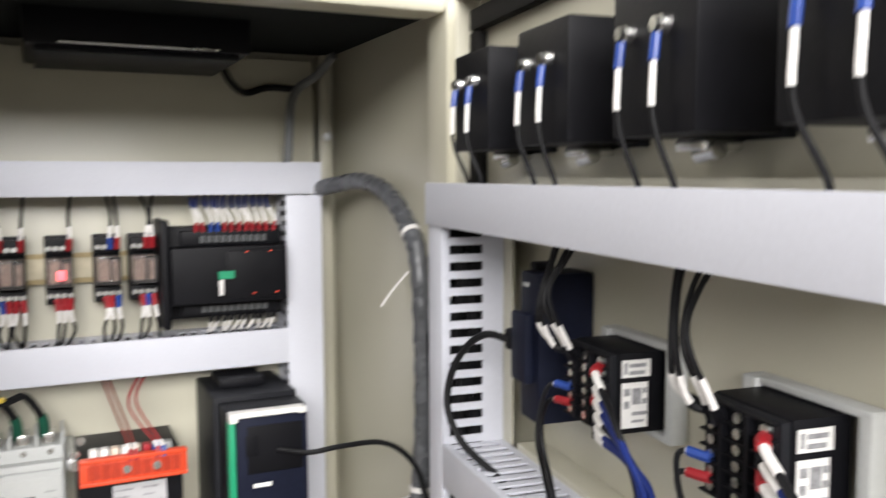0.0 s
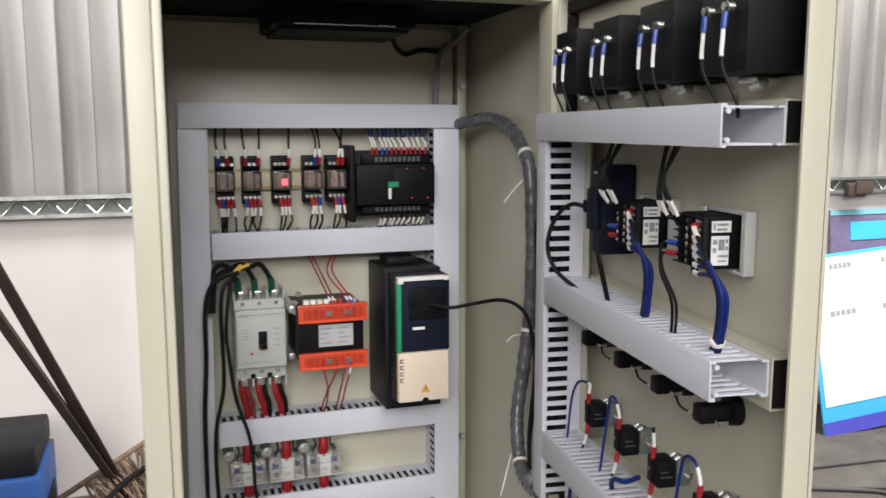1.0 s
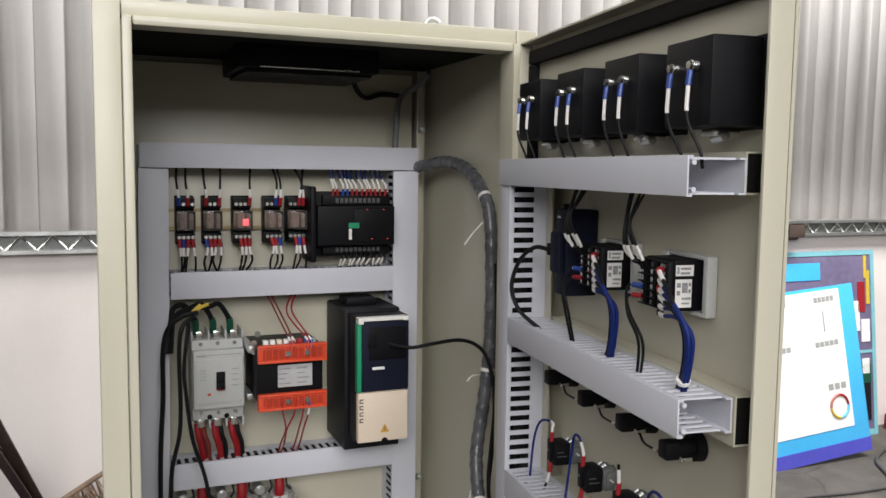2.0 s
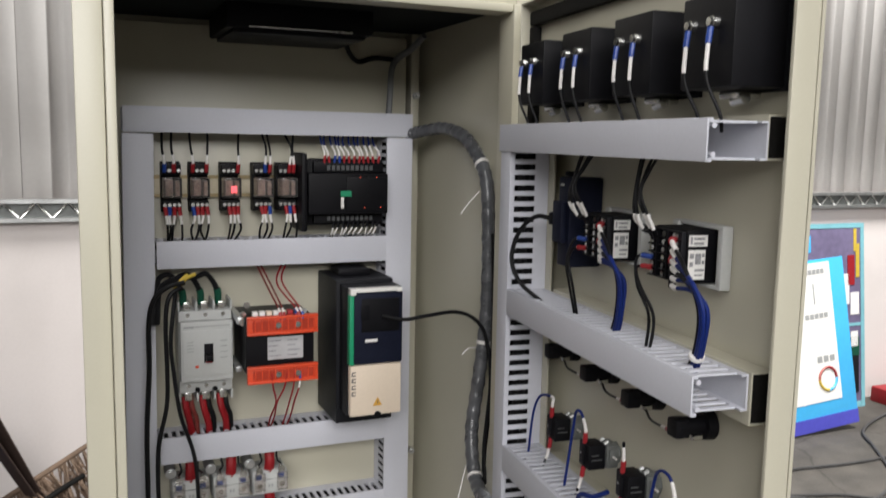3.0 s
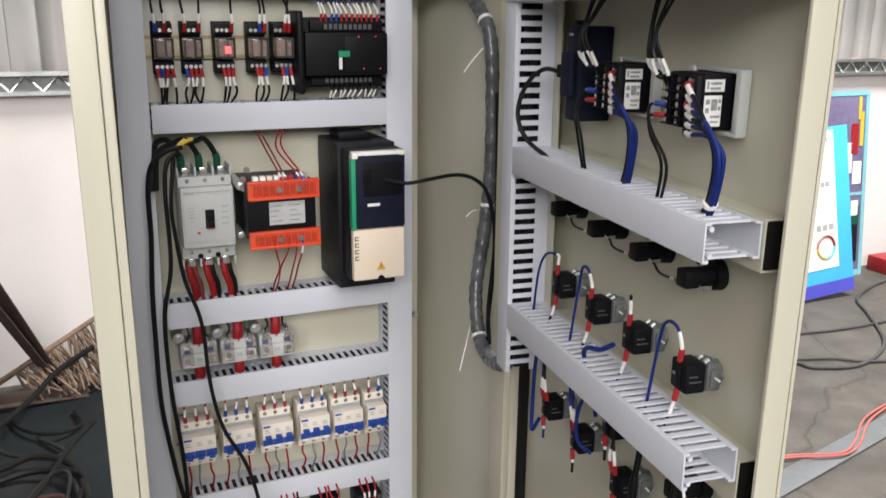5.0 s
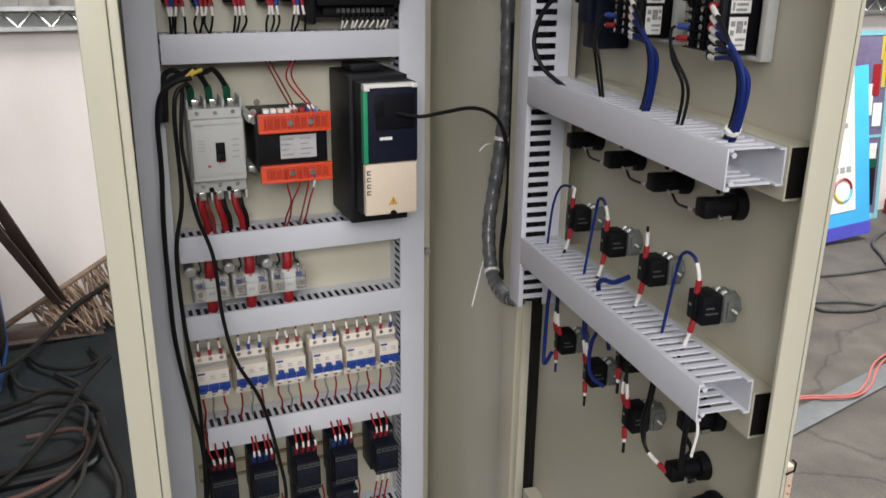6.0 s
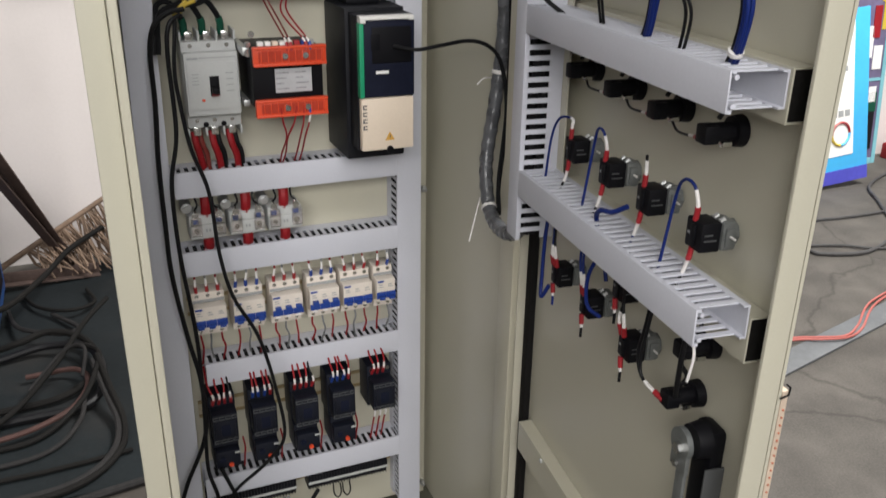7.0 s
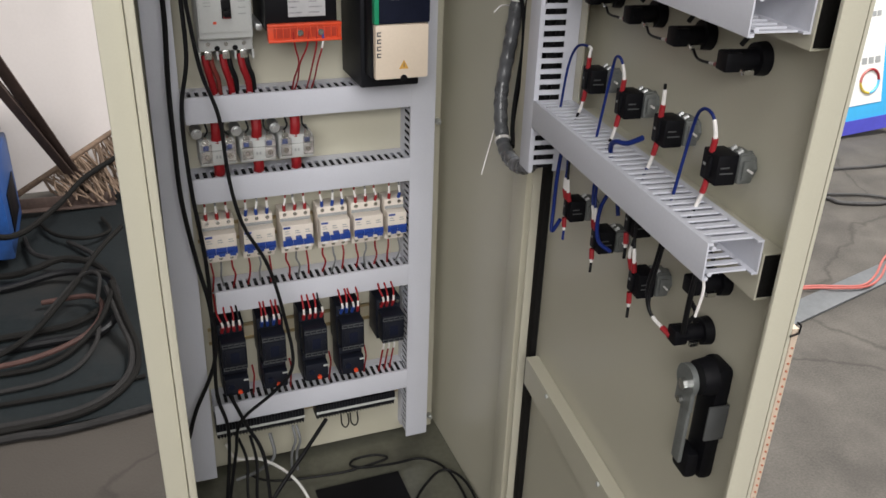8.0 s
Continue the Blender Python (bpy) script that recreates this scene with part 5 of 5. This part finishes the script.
wire([(0.352, 0.032, 1.065), (0.350, 0.03, 1.020), (0.340, 0.036, 0.976)], 0.0026, BLACK_WIRE, "black wire dropping from the duct to a lamp", m=DOOR, group="lamp wires")
eye_bolt = thing("lifting_eye", pose(0.20, -0.20, 1.665), "small steel lifting eye on the cabinet roof", "eye bolt")
part("stem", rod(B(), (0, 0, 0), (0, 0, 0.012), 0.006), ZINC, eye_bolt)
part("ring", tube(B(), [Vector((0.013 * math.cos(a * math.tau / 16), 0, 0.024 + 0.013 * math.sin(a * math.tau / 16))) for a in range(17)], 0.004), ZINC, eye_bolt)

# ---- beside the cabinet: matting, heaped cables, scrap and a machine ----
solid("rubber_mat", MATTING, HERE, [(-2.2, -0.24, 0.53, 2.02, 0.0, 0.006)], "dark green-grey rubber mat on the concrete", "mat", bevel=0.002)
mach = thing("blue_machine", pose(-0.955, 1.60, 0), "small blue welding machine with a dark hood", "machine")
block("body", MACHINE, mach, (-0.30, 0.29, -0.16, 0.22, 0.04, 0.36), 0.012)
block("hood", COAL, mach, (-0.29, 0.28, -0.15, 0.21, 0.3605, 0.46), 0.02)
block("vent_panel", BLACK, mach, (0.2905, 0.294, -0.08, 0.14, 0.10, 0.24), 0.002)
for x in (-0.22, 0.20):
    for y in (-0.10, 0.16):
        block("foot", RUBBER, mach, (x - 0.03, x + 0.03, y - 0.03, y + 0.03, 0.006, 0.0395), 0.004)


def angle_iron(a, b, k=0.028):
    a, b = Vector(a), Vector(b)
    d = b - a
    bm = B()
    box(bm, -k, k, 0, 0.005, 0, d.length, 0.001)
    box(bm, -k, -k + 0.005, 0.005, 0.045, 0, d.length, 0.001)
    ob = part("angle_iron", bm, RUST)
    ob.matrix_basis = Matrix.Translation(a) @ d.to_track_quat("Z", "Y").to_matrix().to_4x4()
    tagged(ob, "rusty angle iron leaning towards the wall", "steel bar", "leaning steel bars")


angle_iron((-0.439, 2.03, 0), (-0.914, 1.26, 1.52))
angle_iron((-0.449, 2.03, 0), (-1.024, 1, 1.62), 0.022)
angle_iron((-0.344, 1.9, 0.007), (-0.794, 1.84, 0.04), 0.018)
broom = thing("twig_broom", pose(-0.045, 0, 0), "old twig broom lying against the wall", "broom")
part("pole", rod(B(), (-0.72, 1.93, 0.025), (-0.24, 2.03, 0.275), 0.012, 0.010), TWIG, broom)
bm = B()
for i in range(110):
    s = rnd.uniform(0.35, 0.95)
    base = Vector((-0.72 + 0.48 * s, 1.93 + 0.10 * s, 0.025 + 0.25 * s))
    tip = base + Vector((rnd.uniform(0.02, 0.16), rnd.uniform(-0.12, 0.04), -base.z + rnd.uniform(0.008, 0.06)))
    tube(bm, [base, base.lerp(tip, 0.5) + Vector((j(0.02), j(0.02), j(0.015))), tip], rnd.uniform(0.002, 0.005), 5)
tagged(part("brush", bm, TWIG, broom, "dry brown twigs"), kind="stuff")

HEAP = "dark rubber cable lying in loops on the mat"
for k, (pts, r, m) in enumerate((
        ([(-1.128, 1.44, 0.02), (-0.716, 1.349, 0.03), (-0.612, 1.328, 0.05), (-0.51, 1.359, 0.06), (-0.405, 1.277, 0.05), (-0.38, 1.098, 0.04), (-0.463, 0.992, 0.03), (-0.599, 0.977, 0.02), (-0.917, 0.971, 0.02)], 0.011, RUBBER),
        ([(-1.025, 1.318, 0.02), (-0.724, 1.277, 0.02), (-0.525, 1.298, 0.04), (-0.392, 1.196, 0.06), (-0.363, 1.012, 0.05), (-0.416, 0.91, 0.03), (-0.576, 0.91, 0.02), (-0.965, 0.89, 0.02)], 0.012, BLACK_WIRE),
        ([(-1.014, 0.828, 0.016), (-0.674, 0.788, 0.016), (-0.533, 0.808, 0.02), (-0.426, 0.91, 0.05), (-0.378, 1.012, 0.09), (-0.371, 1.134, 0.08), (-0.423, 1.236, 0.06)], 0.008, RUBBER),
        ([(-1.011, 0.726, 0.016), (-0.671, 0.706, 0.016), (-0.512, 0.737, 0.016), (-0.434, 0.839, 0.03), (-0.417, 0.961, 0.05)], 0.007, OLD_RUBBER),
        ([(-0.389, 1.063, 0.09), (-0.361, 0.91, 0.06), (-0.338, 0.788, 0.03), (-0.36, 0.665, 0.02), (-0.448, 0.573, 0.018), (-0.607, 0.548, 0.018), (-1.007, 0.563, 0.018)], 0.009, OLD_RUBBER),
        ([(-0.374, 1.073, 0.1), (-0.346, 0.91, 0.07), (-0.322, 0.777, 0.03), (-0.346, 0.655, 0.02), (-0.447, 0.555, 0.018), (-0.627, 0.527, 0.018), (-1.007, 0.533, 0.018)], 0.009, RUBBER),
        ([(-1.01, 0.66, 0.016), (-0.609, 0.645, 0.016), (-0.449, 0.65, 0.016), (-0.31, 0.665, 0.016)], 0.007, RUBBER),
        ([(-1.105, 0.471, 0.012), (-0.656, 0.502, 0.012), (-0.531, 0.494, 0.012), (-0.426, 0.502, 0.012), (-0.267, 0.527, 0.012)], 0.011, OLD_RUBBER),
        ([(-0.862, 0.757, 0.03), (-0.635, 0.869, 0.05), (-0.498, 1.032, 0.1), (-0.403, 1.216, 0.14), (-0.326, 1.338, 0.16)], 0.008, RUBBER),
        ([(-0.653, 1.644, 0.02), (-0.63, 1.522, 0.03), (-0.588, 1.42, 0.05), (-0.476, 1.349, 0.05), (-0.428, 1.42, 0.03), (-0.511, 1.573, 0.02)], 0.008, OLD_RUBBER),
        ([(-0.616, 1.777, 0.02), (-0.552, 1.624, 0.03), (-0.45, 1.542, 0.04), (-0.372, 1.604, 0.03), (-0.395, 1.746, 0.02)], 0.007, RUBBER),
        ([(-1.015, 0.869, 0.03), (-0.673, 0.808, 0.03), (-0.475, 0.869, 0.04), (-0.408, 0.992, 0.05), (-0.44, 1.114, 0.04), (-0.581, 1.134, 0.03)], 0.008, OLD_RED),
        ([(-0.764, 1.257, 0.25), (-0.646, 1.338, 0.17), (-0.533, 1.665, 0.12), (-0.439, 1.889, 0.13), (-0.311, 1.981, 0.17)], 0.010, RUBBER),
        ([(-0.568, 1.032, 0.04), (-0.46, 1.094, 0.12), (-0.404, 1.053, 0.14), (-0.418, 0.992, 0.08)], 0.006, OLD_RUBBER))):
    wire(pts, r, m, HEAP, category="cable", group="heaped cables")

# ---- far side: boards leaning on the wall, cables on the floor ----
poster = thing("picture_board", BACK @ pose(3.475, -0.125, 0.0, -6, 0, 0) @ Matrix.Scale(1.06, 4), "dim purple printed board with pale teal border", "board")
block("panel", PURPLE, poster, (-0.42, 0.32, 0, 0.012, 0.0, 0.99), 0.001)
for dims in ((-0.42, 0.32, -0.003, -0.0002, 0.965, 0.99), (0.295, 0.32, -0.003, -0.0002, 0.0, 0.964), (-0.42, 0.294, -0.003, -0.0002, 0.0, 0.03), (0.15, 0.294, -0.003, -0.0002, 0.44, 0.455)):
    block("border", TEAL, poster, dims)
for x, z, w, h, m in ((0.20, 0.66, 0.05, 0.16, RED), (0.22, 0.50, 0.06, 0.12, PAPER), (0.17, 0.56, 0.04, 0.16, PAPER), (0.26, 0.70, 0.025, 0.18, YELLOW), (0.245, 0.84, 0.02, 0.12, YELLOW), (0.17, 0.10, 0.03, 0.26, YELLOW),
                      (0.225, 0.08, 0.05, 0.20, COAL), (0.18, 0.28, 0.10, 0.10, GREEN_WIRE), (0.22, 0.33, 0.05, 0.08, PAPER), (-0.30, 0.84, 0.24, 0.09, SKYBLUE)
                      ):
    block("picture_patch", m, poster, (x, x + w, -0.0035, -0.0003, z, z + h))
board = thing("display_board", BACK @ pose(3.17, -0.41, 0.0, -9, -4, 0) @ Matrix.Scale(1.06, 4), "light blue and white printed board leaning upside down", "board")
block("sheet", SKYBLUE, board, (-0.42, 0.26, 0, 0.010, 0.02, 0.845), 0.001)
block("white_field", PAPER, board, (-0.40, 0.165, -0.003, -0.0003, 0.155, 0.83), 0, "white printed field")
block("dark_band", INDIGO, board, (-0.42, 0.26, -0.003, -0.0003, 0.02, 0.085), 0, "indigo band")
bm = B()
for z, w in ((0.775, 0.13), (0.56, 0.15), (0.425, 0.0)):
    if w:
        for n in range(5):
            box(bm, 0.13 - w + n * w / 5, 0.13 - w + (n + 0.8) * w / 5, -0.0045, -0.0032, z, z + 0.024)
            box(bm, -0.17 - w + n * w / 5, -0.17 - w + (n + 0.8) * w / 5, -0.0045, -0.0032, z, z + 0.024)
box(bm, 0.045, 0.052, -0.0045, -0.0032, 0.63, 0.73)
for n in range(3):
    box(bm, 0.03 + n * 0.04, 0.06 + n * 0.04, -0.0045, -0.0032, 0.345, 0.375)
tagged(part("print", bm, GREY, board, "grey print bars"), kind="stuff")
ring = spline([(0.085 + 0.055 * math.cos(a * math.tau / 12), -0.004, 0.262 + 0.055 * math.sin(a * math.tau / 12)) for a in range(13)], 3)
for n, m in enumerate((RED, CORAL, YELLOW, SKYBLUE)):
    a = len(ring) * n // 4
    part("ring_mark", tube(B(), ring[a:a + len(ring) // 4 + 1], 0.007, 6), m, board, "coloured ring segment")
hook = wire([(3.93, -0.04, 1.09), (3.92, -0.05, 0.98), (3.93, -0.06, 0.89), (4.0, -0.07, 0.85), (4.07, -0.06, 0.90), (4.09, -0.05, 1.0), (4.09, -0.04, 1.09)], 0.009, GREY_WIRE, "grey cable loop hung from the wall rail", m=BACK @ pose(0.13, 0, 0.042), category="cable")
solid("red_case", RED, BACK, [(3.93, 4.65, -0.26, -0.06, 0.0, 0.09)], "low dark red case on the floor by the wall", "case", bevel=0.01)
solid("floor_strip", STRIP, pose(1.80, 0.425, 0, 0, 0, 14), [(-0.5, 1.6, -0.045, 0.045, 0.0, 0.010)], "grey metal cover strip on the floor", "floor strip", bevel=0.003)
for k in range(2):
    wire([(1.23, 0.595, 0.012), (1.54, 0.562 - 0.01 * k, 0.012), (1.82, 0.507 - 0.014 * k, 0.014), (1.887, 0.475 - 0.016 * k, 0.020), (1.988, 0.448 - 0.012 * k, 0.020), (2.104, 0.501 - 0.02 * k, 0.012), (2.308, 0.628 - 0.02 * k, 0.012), (2.67, 0.726, 0.012)], 0.0042, CORAL, "coral red cable across the floor", category="cable", group="coral cables")
for pts, r in (([(2.155, 1.249, 0.01), (2.432, 1.124, 0.01), (2.483, 1.046, 0.01), (2.695, 0.997, 0.01), (2.998, 1.139, 0.01), (3.247, 1.438, 0.01), (3.405, 1.65, 0.01), (3.694, 1.794, 0.01), (4.001, 1.859, 0.01)], 0.010),
               ([(2.257, 1.205, 0.01), (2.522, 1.129, 0.01), (2.639, 1.087, 0.01), (2.821, 0.987, 0.01), (3.386, 0.922, 0.01)], 0.007),
               ([(2.36, 1.402, 0.01), (2.716, 1.375, 0.01), (3.018, 1.342, 0.01), (3.591, 1.358, 0.01)], 0.007)):
    wire(pts, r * 0.85, FLOOR_CABLE, "dark grey cable lying on the concrete", category="cable", group="floor cables")
clamp = thing("rail_clamp", BACK @ pose(3.15, -0.06, 1.15), "rusty clamp hooked on the lattice rail", "clamp")
part("jaw", box(box(B(), -0.07, 0.05, -0.02, 0.015, -0.035, 0.035, 0.012), -0.03, 0.08, -0.03, -0.021, -0.02, 0.05, 0.008), RUST, clamp)
